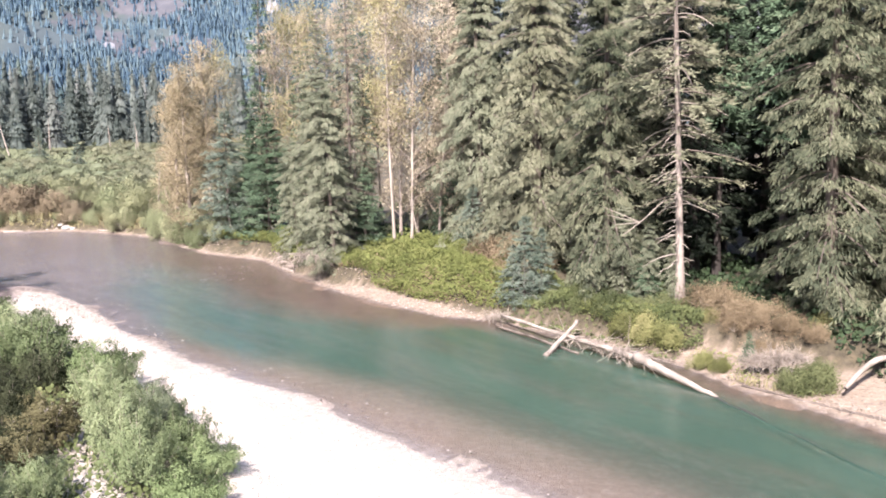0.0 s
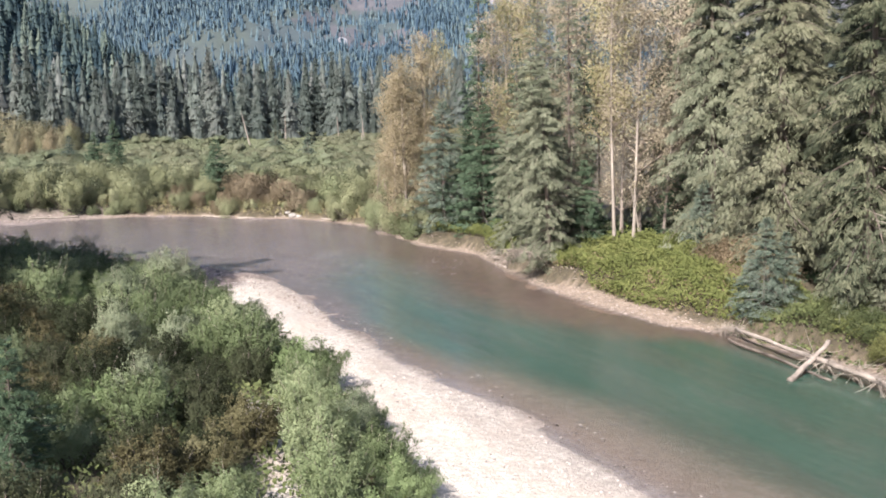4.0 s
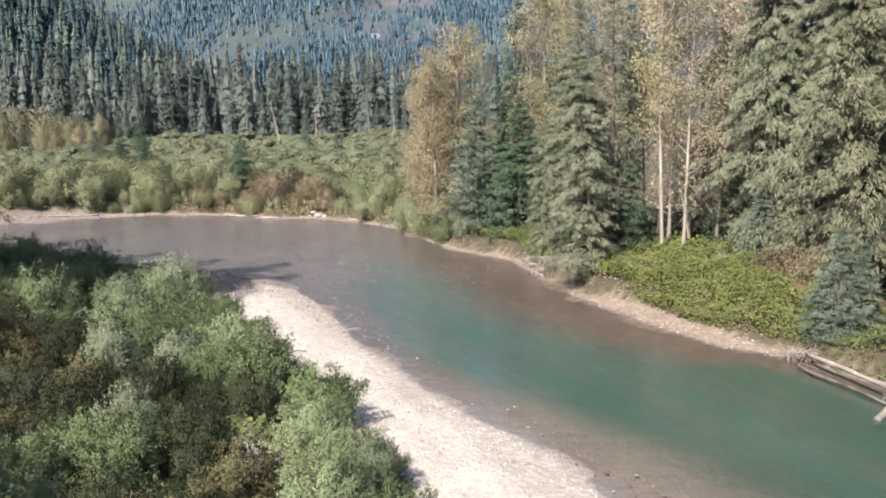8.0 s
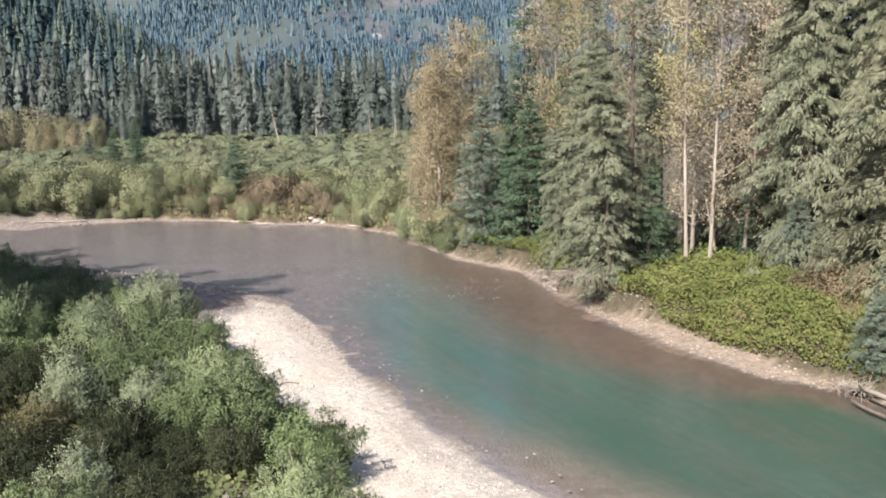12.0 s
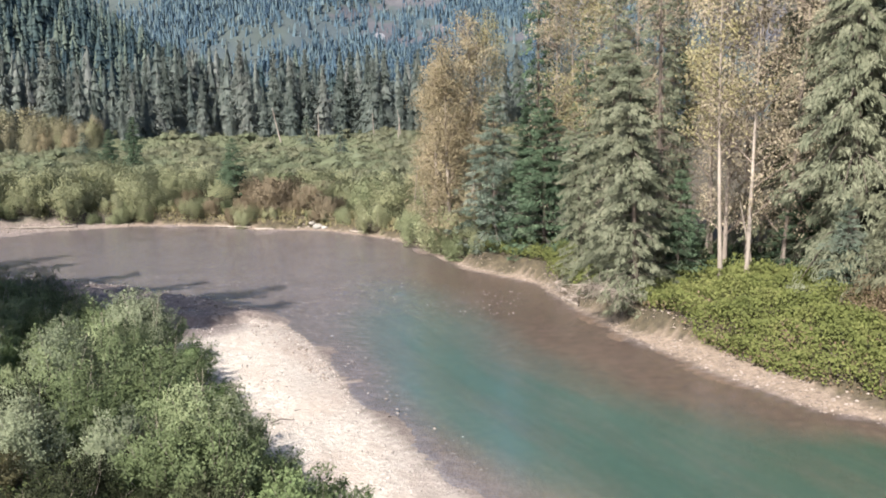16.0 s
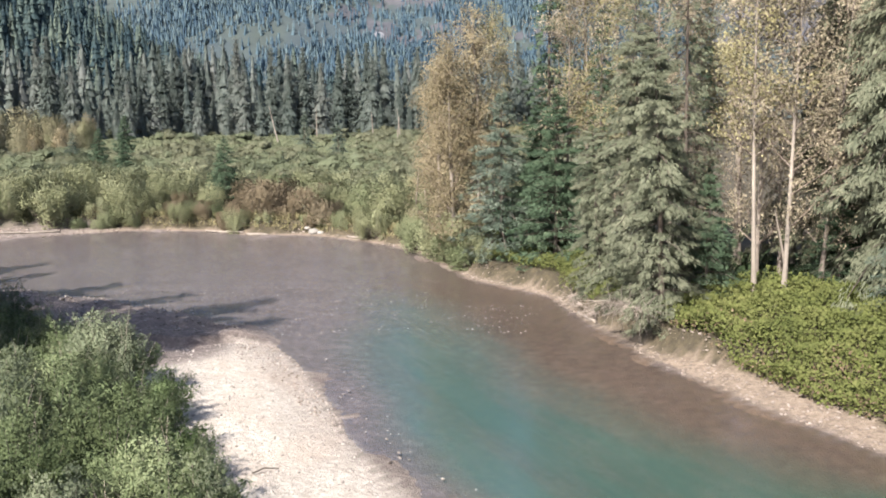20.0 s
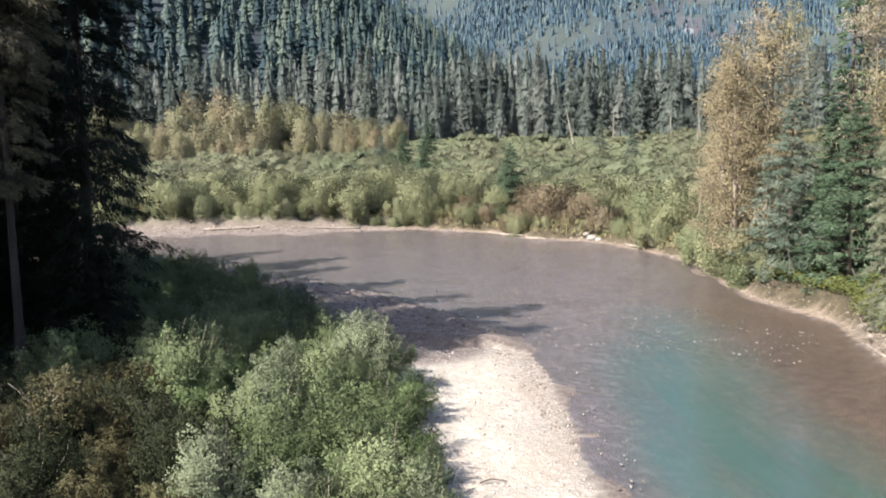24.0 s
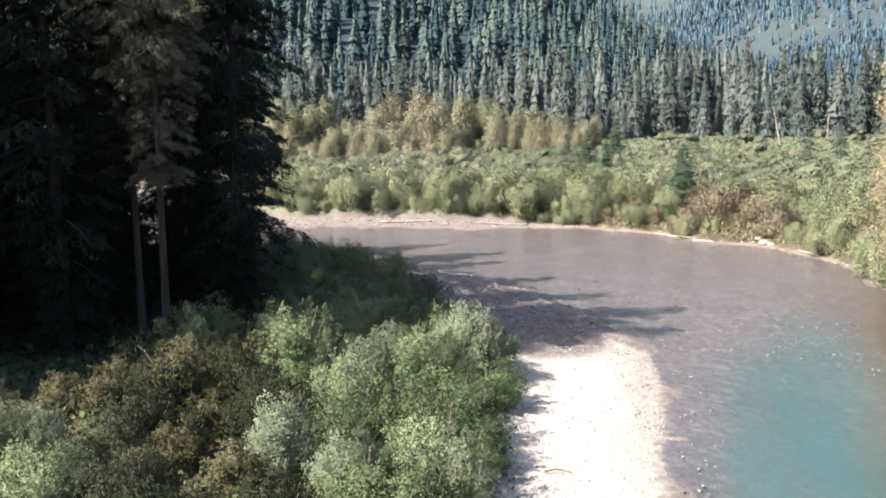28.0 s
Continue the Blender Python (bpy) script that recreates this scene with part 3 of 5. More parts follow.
def fbm(x, y, scale, octaves=5, seed=7, gain=0.5):
    """Smooth value noise in octaves, about -1 to 1."""
    total, amp, norm = 0.0, 1.0, 0.0
    for k in range(octaves):
        u, v = x / scale * 2**k + 17.3 * k, y / scale * 2**k - 9.1 * k
        i, j = np.floor(u), np.floor(v)
        fu, fv = u - i, v - j
        fu, fv = fu * fu * (3 - 2 * fu), fv * fv * (3 - 2 * fv)

        def h(a, b):
            q = np.sin(a * 127.1 + b * 311.7 + seed * 74.7) * 43758.5453
            return 2 * (q - np.floor(q)) - 1

        total = total + amp * ((h(i, j) * (1 - fu) + h(i + 1, j) * fu) * (1 - fv) + (h(i, j + 1) * (1 - fu) + h(i + 1, j + 1) * fu) * fv)
        norm, amp = norm + amp, amp * gain
    return total / norm


def hill_height(yaw, r):
    x, y = from_eye(yaw, r)
    up = smooth(yaw, 26.6, 56.8) * 0.44 * np.maximum(r - 330 + 25 * fbm(x, y, 180, 3, 3), 0)
    return 3.0 + up + 9 * fbm(x, y, 70, 3, 5) * smooth(r, 380, 600) * smooth(yaw, 31, 40)


def mountain_height(yaw, r):
    x, y = from_eye(yaw, r)
    ridge = 1 - 2 * np.abs(fbm(x, y, 420, 5, 11))
    return 3.0 + 0.56 * np.maximum(r - 1060 - 90 * fbm(x, y, 500, 3, 2), 0) + 75 * (ridge - 0.6) * smooth(r, 1080, 1400) + 14 * fbm(x, y, 60, 3, 4) * smooth(r, 1100, 1250)


def polar_sheet(name, fn, yaws, rs, label, rocky, side=MOUNTAIN):
    y, r = np.meshgrid(yaws, rs, indexing="ij")
    y, r = y.ravel(), r.ravel()
    px, py = from_eye(y, r)
    z = fn(y, r)
    i, j = np.meshgrid(np.arange(len(yaws) - 1), np.arange(len(rs) - 1), indexing="ij")
    n = len(rs)
    f = np.stack([i * n + j, i * n + j + 1, (i + 1) * n + j + 1, (i + 1) * n + j], -1).reshape(-1, 4)
    me = mesh_of(name, np.column_stack([px, py, z]), f, side, True)
    me.attributes.new("rock", "FLOAT", "POINT").data.foreach_set("value", rocky(y, r, z).astype(np.float32))
    return setting(name, me, label, "mountain")


def cliffs(y, r, z):
    px, py = from_eye(y, r)
    return smooth(fbm(px, py, 260, 4, 21) + 0.5 * fbm(px, z * 3, 90, 3, 22), -0.06, 0.16) * smooth(z, 70, 120) * smooth(23 - y, -5, 5)


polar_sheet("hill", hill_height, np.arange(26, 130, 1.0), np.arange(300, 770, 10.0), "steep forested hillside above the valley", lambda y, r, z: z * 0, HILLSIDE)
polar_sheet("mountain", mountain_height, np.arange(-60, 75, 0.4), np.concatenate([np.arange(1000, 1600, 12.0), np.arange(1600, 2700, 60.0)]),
            "mountain in haze-blue colours with rock faces and forest strips", cliffs)
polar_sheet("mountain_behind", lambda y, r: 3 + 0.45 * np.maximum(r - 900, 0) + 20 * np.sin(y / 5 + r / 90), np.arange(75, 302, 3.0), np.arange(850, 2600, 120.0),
            "wooded mountains that close the valley", lambda y, r, z: z * 0)

# ---------------- trees ----------------


def conifer_crown(h, r, rng, lo=0.1, nb=230, ns=30, droop=0.5, size=0.40, thin=0.0, bend=0.85, stem=0.25, fat=1.1, hang=0.5, tier=0.85, each=6, skirt=0.55, reach=0.15):
    """Boughs in loose tiers, each with clumps of drooping sprays; also the boughs' lines and a tone for each spray."""
    tiers = max(int(h * (1 - lo) / tier), 6)
    u = np.sort(rng.random(nb))
    u = np.clip((np.floor(u * tiers) + 0.5 + rng.normal(0, 0.24, nb)) / tiers, 0.002, 0.998)
    z = h * (lo + (1 - lo) * u)
    shape = (1 - (z / h)) ** bend * (skirt + (1 - skirt) * smooth(z / h, lo, lo + reach))
    ln = r * shape * rng.uniform(0.6, 1.25, nb) + stem
    az = np.arange(nb) * 2.39996 + rng.normal(0, 0.5, nb)
    ph = rng.uniform(0, 6.28, 3)
    ln = ln * (1 + 0.22 * np.sin(2 * az + 9 * z / h + ph[0]) + 0.2 * np.sin(3 * az - 17 * z / h + ph[1]) + 0.12 * np.sin(41 * z / h + ph[2]))
    lift = rng.normal(0.05, 0.12, nb) + 0.45 * smooth(z / h, 0.6, 1.0)
    nc = max(ns // each, 1)
    t = rng.uniform(0.10, 1.0, (nb, nc)) ** 0.75
    L = ln[:, None]
    out = L * t
    zz = z[:, None] + lift[:, None] * out - droop * L * t**2 * 0.55
    lat = rng.uniform(-1, 1, (nb, nc)) * 0.38 * L * (1.12 - t)
    ca, sa = np.cos(az)[:, None], np.sin(az)[:, None]
    mid = np.stack([ca * out - sa * lat, sa * out + ca * lat, zz - np.abs(lat) * 0.35], -1)
    s = np.sign(lat) * rng.uniform(0.2, 0.9, (nb, nc))
    aim = np.stack([ca - sa * s, sa + ca * s, -hang * rng.uniform(0.3, 1.7, (nb, nc))], -1)
    keep = rng.random((nb, nc)) > thin
    mood = (0.55 * rng.random((nb, 1)) + 0.45 * rng.random((nb, nc)))[keep]
    grow = np.clip(0.45 + np.broadcast_to(shape[:, None], (nb, nc)), 0.4, 1.0)[keep]
    mid, aim = mid[keep], aim[keep]
    n = len(mid)
    ls = size * rng.uniform(0.55, 1.35, (n, each)) * grow[:, None]
    pos = mid[:, None] + rng.normal(0, 0.30, (n, each, 3)) * size * np.array([1, 1, 0.8]) * grow[:, None, None]
    way = aim[:, None] + rng.normal(0, 0.45, (n, each, 3))
    v, f = leaves(pos, way, ls.ravel(), (ls * fat * rng.uniform(0.07, 0.15, ls.shape)).ravel(), rng)
    tones = np.repeat(mood, each * 4)
    limbs = []
    for k in range(0, nb, 2):
        tt = np.linspace(0, 0.9, 4)
        o = ln[k] * tt
        limbs.append(tube(np.stack([np.cos(az[k]) * o, np.sin(az[k]) * o, z[k] + lift[k] * o - droop * ln[k] * tt**2 * 0.55], -1),
                          np.linspace(0.035, 0.008, 4) * (0.5 + ln[k] / 3), 3))
    return (v, f), joined(limbs), tones


def trunk_line(h, rad, rng, bow=0.15, n=9):
    t = np.linspace(0, 1, n)
    p = np.stack([bow * np.sin(t * 2.2 + rng.random() * 6) * t, bow * np.cos(t * 2.7 + rng.random() * 6) * t, t * h - 0.3 * (t == 0)], -1)
    p[0, :2] = 0
    flare = rad * (1 - 0.93 * t) * (1 + 0.5 * np.exp(-t * 25))
    return p, flare


def conifer(name, label, h, r, rad, seed, material, bark_material=BARK, wood=BARK, **kw):
    rng = np.random.default_rng(seed)
    top = thing(name, label, "tree", "riverside conifers")
    crown, limbs, tones = conifer_crown(h, r, rng, **kw)
    p, fl = trunk_line(h, rad, rng, 0.08)
    trunk = part("trunk", mesh_of("trunk", *tube(p, fl, 9), bark_material, True), top)
    part("branchwork", mesh_of("branchwork", *limbs, wood), trunk)
    part("crown", mesh_of("crown", *crown, material, tones=tones), top)
    return top


def stand(ob, x, y, turn=0.0, scale=1.0, lean=(0, 0), sink=0.15):
    """Set a thing on the ground, with a lean in degrees about x and y."""
    ob.matrix_basis = pose(x, y, height(x, y) - sink, lean[0], lean[1], 0) @ pose(0, 0, 0, 0, 0, turn) @ Matrix.Scale(scale, 4)
    return ob


def again(ob, x, y, turn=0.0, scale=1.0, lean=(0, 0), label=""):
    m = copy_thing(ob, Matrix())
    stand(m, x, y, turn, scale, lean)
    if label:
        m["label"] = label
    return m


# big hemlocks and spruces of the right bank
HEM = [conifer("hemlock_tree", "tall dense hemlock with drooping olive-green boughs", 23, 4.3, 0.34, 11, NEEDLE, lo=0.03, nb=340, ns=252, droop=0.75, size=0.29, hang=1.3, fat=0.68),
       conifer("hemlock_tree", "tall dense hemlock with drooping olive-green boughs", 21, 3.8, 0.30, 12, NEEDLE, lo=0.05, nb=330, ns=252, droop=0.9, size=0.29, hang=1.6, fat=0.68),
       conifer("hemlock_tree", "tall shaggy hemlock with grey-green boughs", 20, 3.6, 0.30, 13, NEEDLE_GREY, lo=0.04, nb=330, ns=240, droop=0.95, size=0.29, hang=1.8, fat=0.66),
       # shade is put into this spruce's needles and bark
       conifer("spruce_tree", "tall spruce in the woods, coloured dark as shade", 24, 3.4, 0.32, 14, NEEDLE_WOOD, bark_material=BARK_DARK, wood=BARK_DARK, lo=0.06, nb=280, ns=90, droop=0.5, size=0.36)]
BARE = conifer("spruce_tree", "spruce with a long bare trunk darkened as shade in the woods", 23, 3.2, 0.26, 15, NEEDLE_DARK, bark_material=BARK_DARK, wood=BARK_DARK, lo=0.38, nb=220, ns=54, droop=0.6, size=0.45)
NARROW = conifer("spruce_tree", "slim pointed spruce with short boughs", 16.5, 1.7, 0.16, 16, NEEDLE_DARK, lo=0.25, nb=200, ns=36, droop=0.4, size=0.26, thin=0.15, tier=0.6)
YOUNG = conifer("young_spruce", "dense young spruce, dark green, with boughs to the ground", 8.5, 2.3, 0.13, 17, NEEDLE_DARK, lo=0.0, nb=210, ns=150, droop=0.3, size=0.22, fat=0.8, hang=0.35, tier=0.5)
BLUE = conifer("blue_spruce", "dense blue-grey spruce with boughs to the ground", 9.5, 2.7, 0.16, 18, NEEDLE_BLUE, lo=0.0, nb=220, ns=150, droop=0.4, size=0.225, fat=0.8, hang=0.35, tier=0.55)
GREY = conifer("leaning_hemlock", "grey-green hemlock leaning over the water's edge", 12.0, 1.45, 0.18, 19, NEEDLE_GREY, lo=0.0, nb=210, ns=210, droop=0.7, size=0.23, fat=0.7, bend=0.45, stem=0.4, hang=1.0, tier=0.6)
SLIM = conifer("slim_hemlock", "tall slim grey-green hemlock among cottonwoods", 18.5, 1.7, 0.17, 20, NEEDLE_GREY, lo=0.04, nb=250, ns=84, droop=0.7, size=0.24, bend=0.6, stem=0.35, fat=0.8, hang=0.9, tier=0.6, thin=0.4)
stand(HEM[0], 7.6, 40.3, 10, 1.0, (0, -2))
stand(HEM[1], 10.9, 34.6, 80, 0.95, (0, -2))
stand(HEM[2], 4.3, 47.6, 0, 1.05, (0, -2))
stand(HEM[3], 12.5, 46, 0)
for k, x, y, turn, s in ((0, 19.8, 27.6, 140, 1.0), (1, 23.0, 22.8, 40, 0.9), (2, 26.0, 26.4, 210, 1.0), (0, 26.5, 19.5, 300, 1.0), (1, 23.4, 30.2, 100, 1.1),
                         (2, 7.9, 46.5, 250, 1.1), (1, 2.6, 54.5, 30, 1.1), (0, 9.6, 52, 60, 1.05), (0, 15.6, 42.8, 200, 1.0), (2, 13.2, 38.6, 20, 0.95),
                         (3, 24.0, 34, 30, 1.0), (3, 26.5, 27, 90, 1.05), (3, 20.5, 47, 10, 1.0), (3, 17, 54, 170, 1.0), (3, 27, 42, 200, 1.0), (3, 30, 33, 250, 1.0),
                         (3, 5.5, 60, 250, 1.0), (3, 12, 61, 110, 1.05), (3, 33, 22, 10, 1.05), (3, 40, 13, 70, 1.0), (1, 38, 8, 10, 1.0), (3, 38, 28, 70, 1.1),
                         (3, 25, 55, 70, 1.1), (3, 36, 48, 10, 1.15), (3, 12, 75, 40, 1.2), (3, 8, 62, 10, 1.1), (3, 5, 66, 100, 1.1), (3, 10, 68, 190, 1.2), (3, 14.5, 58, 60, 1.1), (3, 17, 67, 140, 1.2), (3, 22, 41, 240, 1.1), (3, 15.5, 48.5, 30, 1.1), (3, 15.8, 36.4, 60, 1.1), (3, 23.0, 36.6, 150, 1.1)):
    again(HEM[k], x, y, turn, s, (0, -1.5))
stand(BARE, 18.2, 41.0)
again(BARE, 20.6, 39.2, 100, 0.95), again(BARE, 17.0, 35.8, 190, 0.8), again(BARE, 21.5, 34.5, 30, 1.05), again(BARE, 18.7, 30.8, 250, 0.9)
stand(NARROW, -14.2, 62.0, 0, 1.25)
again(NARROW, -10.5, 59.5, 60, 0.9), again(NARROW, -4.8, 55.5, 150, 0.95), again(NARROW, -7.6, 62, 220, 1.05)
stand(YOUNG, -3.9, 48.6, 0, 0.72)
again(YOUNG, -13.0, 58.6, 200, 1.2, label="dark green young spruce at the wood's edge"), again(YOUNG, -14.6, 61.2, 90, 1.15, label="dark green young spruce at the wood's edge")
again(YOUNG, 12.2, 31.0, 200, 0.4), again(YOUNG, -12.7, 7.5, 10, 0.46, label="small dark green spruce among the willows"), again(YOUNG, 2.0, 50.5, 40, 0.7)
stand(BLUE, -17.0, 60.8, 0, 1.12)
again(BLUE, 6.3, 33.9, 40, 0.5, label="small blue-grey spruce above the stony strand"), again(BLUE, 7.2, 34.2, 160, 0.42, label="small blue-grey spruce above the stony strand"), again(BLUE, 5.7, 34.5, 260, 0.33, label="small blue-grey spruce above the stony strand")
again(BLUE, 3.6, 44.8, 130, 0.5, label="small blue-grey spruce among tall hemlocks")
stand(GREY, -5.7, 45.9, 0, 1.0, (3, -3))
again(GREY, -6.9, 48.4, 70, 1.1, (2, -2), "grey-green hemlock at the water's edge")
again(GREY, -9.4, 52.2, 130, 0.72, (3, -3), "grey-green hemlock behind the leaning one")

stand(SLIM, -5.0, 50.2, 0, 1.0, (0, -1))
again(SLIM, -8.4, 54.6, 120, 0.95, (0, 1))


# the half-bare fir on the cut bank
def bare_fir():
    rng = np.random.default_rng(31)
    h = 24.0
    top = thing("half_bare_fir", "tall fir with a pale bare lower trunk and dead stubs", "tree", "riverside conifers")
    (v, f), limbs, tones = conifer_crown(h, 3.6, rng, lo=0.2, nb=230, ns=216, droop=0.42, size=0.26, bend=0.5, fat=0.7, hang=0.25, tier=1.0)
    q = v.reshape(-1, 4, 3)
    c = q.mean(1)
    side = c[:, 0] / (np.hypot(c[:, 0], c[:, 1]) + 0.01)
    keep = (rng.random(len(q)) < np.where(side > -0.2, 0.95, 0.72) * smooth(c[:, 2] / h, 0.15, 0.36)) & ((np.abs(c[:, 0] + 0.12 * c[:, 1]) > 0.42) | (c[:, 1] > 0) | (c[:, 2] > 0.8 * h))
    q, tones = q[keep], tones.reshape(-1, 4)[keep].ravel()
    part("crown", mesh_of("crown", q.reshape(-1, 3), np.arange(4 * len(q)).reshape(-1, 4), NEEDLE, tones=tones), top)
    p, fl = trunk_line(h, 0.20, rng, 0.1, 12)
    trunk = part("trunk", mesh_of("trunk", *tube(p, fl, 10), BARK_GREY, True), top)
    for k in range(150):
        z, a = h * rng.uniform(0.06, 0.75), rng.uniform(math.pi * 0.7, math.pi * 1.45) if k % 4 else rng.uniform(-1.2, 0.4)
        ln = (rng.uniform(0.4, 1.15) if k % 5 else rng.uniform(1.2, 2.9)) * (0.6 + 0.6 * z / h)
        t = np.linspace(0, 1, 5)
        line = np.stack([math.cos(a) * ln * t, math.sin(a) * ln * t, z + 0.05 * ln * t - 0.35 * ln * t**2 + rng.normal(0, 0.03, 5)], -1)
        part("dead_stub", mesh_of("dead_stub", *tube(line, np.linspace(0.038, 0.012, 5), 4), BARK_PALE), trunk)
    t = np.linspace(0, 1, 8)
    limb = np.stack([-2.7 * t, -0.8 * t, 5.2 + 0.12 * np.sin(t * 7) - 1.5 * t**1.8], -1)
    fork = [tube(limb, np.linspace(0.045, 0.016, 8), 5)] + [tube(limb[5] + np.outer(np.linspace(0, 1, 4), (-0.9 - 0.3 * j, 0.3 * j - 0.4, 0.45 * j - 0.5)), np.linspace(0.025, 0.008, 4), 4) for j in range(4)]
    part("broken_limb", mesh_of("broken_limb", *joined(fork), TWIG), trunk, "long pale broken limb")
    part("branchwork", mesh_of("branchwork", *limbs, BARK), trunk)
    return top


stand(bare_fir(), 13.75, 30.4, 0, 1.03, (0, -3))


def cottonwood(label, h, rad, seed, material, n_leaves, spread=2.2, lo=0.35, bark_material=BARK_PALE, size=0.24, fork=22):
    """A tall slender broadleaf with thin rising limbs and a sparse autumn crown."""
    rng = np.random.default_rng(seed)
    top = thing("cottonwood_tree", label, "tree", "pale-trunked riverside trees")
    p, fl = trunk_line(h, rad, rng, 0.35, 12)
    trunk = part("trunk", mesh_of("trunk", *tube(p, fl, 9), bark_material, True), top)
    limbs, tips = [], []
    for k in range(fork):
        z = h * (lo + (0.97 - lo) * rng.random())
        a, ln = rng.uniform(0, 2 * math.pi), spread * rng.uniform(0.5, 1.15) * (1.15 - 0.6 * z / h)
        t = np.linspace(0, 1, 6)
        cx, cy = np.interp(z, p[:, 2], p[:, 0]), np.interp(z, p[:, 2], p[:, 1])
        line = np.stack([cx + math.cos(a) * ln * t, cy + math.sin(a) * ln * t, z + ln * 0.9 * t + 0.1 * rng.normal(0, 1, 6) * t], -1)
        limbs.append(tube(line, np.linspace(0.032, 0.008, 6) * (1.3 - z / h), 4))
        tips.append(line)
        for _ in range(3):
            b = line[rng.integers(2, 6)]
            d = unit(rng.normal(size=3) + np.array([0, 0, 0.5])) * rng.uniform(0.5, 1.1)
            tw = b + d * np.linspace(0, 1, 4)[:, None]
            limbs.append(tube(tw, np.linspace(0.016, 0.005, 4), 3))
            tips.append(np.concatenate([tw, tw[2:]]))
    part("branchwork", mesh_of("branchwork", *joined(limbs), TWIG_BROWN), trunk)
    tips = np.concatenate([x[1:] for x in tips])
    n = n_leaves // 8
    at = tips[rng.integers(0, len(tips), n)] + rng.normal(0, 0.26, (n, 3))
    base = np.repeat(at, 8, 0) + rng.normal(0, 0.16, (8 * n, 3))
    ls = size * rng.uniform(0.5, 1.3, 8 * n)
    way = rng.normal(size=(8 * n, 3)) + np.array([0, 0, -0.4])
    part("crown", mesh_of("crown", *leaves(base, way, ls, ls * 0.34, rng), material, tones=np.repeat(rng.random(n), 32)), top)
    return top


CW = [cottonwood("tall cottonwood with brown autumn leaves and pale trunk", 19, 0.108, 41, BROWN, 9600, 2.0, 0.14, size=0.115, fork=44),
      cottonwood("tall cottonwood with olive leaves and pale trunk", 19, 0.108, 42, OLIVE, 10000, 2.2, 0.28, size=0.115, fork=44),
      cottonwood("bushy cottonwood with golden-brown leaves down its stem", 16, 0.22, 43, TAWNY, 22000, 2.15, 0.05, fork=80, size=0.125),
      cottonwood("sparse cottonwood with thin grey limbs and few leaves", 18, 0.12, 44, BROWN, 6000, 1.8, 0.10, BARK_GREY, size=0.115, fork=44)]
stand(CW[1], -1.75, 47.9, 0, 1.05, (0, -2))
stand(CW[0], -0.55, 47.4, 60, 1.05, (0, 1))
stand(CW[2], -20.6, 62.2, 0, 0.95, (0, -1))
stand(CW[3], 1.2, 50.2, 0, 1.0, (0, 2))
for k, x, y, turn, s in ((2, -22.6, 65.2, 120, 0.85), (1, -18.6, 65.4, 20, 0.85), (3, -12.6, 60.4, 90, 1.0), (0, -10.4, 62, 10, 0.95), (1, -8.4, 57.4, 200, 0.98), (3, -6.2, 58.5, 30, 1.1),
                         (0, -4.6, 57.6, 100, 1.05), (3, -2.4, 54.6, 300, 1.05), (0, 0.4, 55.8, 50, 1.1), (3, -0.4, 52.8, 180, 0.95), (1, -4, 61.5, 270, 1.1), (0, 2.6, 60, 200, 1.1),
                         (2, -25, 72, 50, 0.8), (3, -12, 66, 270, 1.1), (2, -19.3, 63.6, 230, 1.0), (3, -14, 64.5, 20, 1.0), (1, -11.5, 61, 120, 1.0), (3, -9.2, 60.2, 200, 1.05), (0, -7, 56.5, 290, 0.95), (3, -5.2, 54, 340, 1.0), (1, -2.6, 57.5, 80, 1.1), (3, -1.6, 51.5, 30, 1.0), (0, 2.2, 53, 150, 1.05)):
    again(CW[k], x, y, turn, s, (0, -1.5))

# ---------------- shrubs ----------------


def shrub(name, label, category, group, h, r, seed, material, stems, per, size, stem_material=TWIG, stick=0.6, fill=0.3, wide=0.34):
    """Many fanned stems with leafy side shoots along them."""
    rng = np.random.default_rng(seed)
    top = thing(name, label, category, group)
    t = np.linspace(0, 1, 6)
    wood, base, way, tones = [], [], [], []
    shoots = max(per // 7, 1)
    for k in range(stems):
        a, lean = rng.uniform(0, 2 * math.pi), r * math.sqrt(rng.random())
        hh = h * (1.0 - 0.35 * (lean / r) ** 2) * rng.uniform(0.6, 1.15)
        line = np.stack([math.cos(a) * lean * t**0.8, math.sin(a) * lean * t**0.8, hh * t], -1) + rng.normal(0, 0.05, (6, 3)) * t[:, None]
        if k % 3 == 0:
            wood.append(tube(line, np.linspace(0.022, 0.006, 6), 3))
        s = rng.uniform(fill, 1.0, shoots) ** 0.75
        p = np.stack([np.interp(s, t, line[:, i]) for i in range(3)], -1)
        off = rng.normal(size=(shoots, 3)) * np.array([1, 1, 0.7]) * (0.085 * h + 0.05) * (1.25 - s)[:, None]
        aim = unit(off) * 0.7 + np.array([0, 0, stick])
        base.append((p + off)[:, None] + aim[:, None] * size * rng.uniform(-0.6, 1.4, (shoots, 7, 1)) + rng.normal(0, 0.45 * size, (shoots, 7, 3)))
        way.append(aim[:, None] * 0.7 + rng.normal(size=(shoots, 7, 3)) * 0.75)
        tones.append(0.5 * rng.random() + 0.5 * rng.random(shoots))
    base, way = np.concatenate(base).reshape(-1, 3), np.concatenate(way).reshape(-1, 3)
    ls = size * rng.uniform(0.55, 1.35, len(base))
    part("stemwork", mesh_of("stemwork", *joined(wood), stem_material), top)
    part("foliage", mesh_of("foliage", *leaves(base, way, ls, ls * wide, rng), material, tones=np.repeat(np.concatenate(tones), 28)), top)
    return top


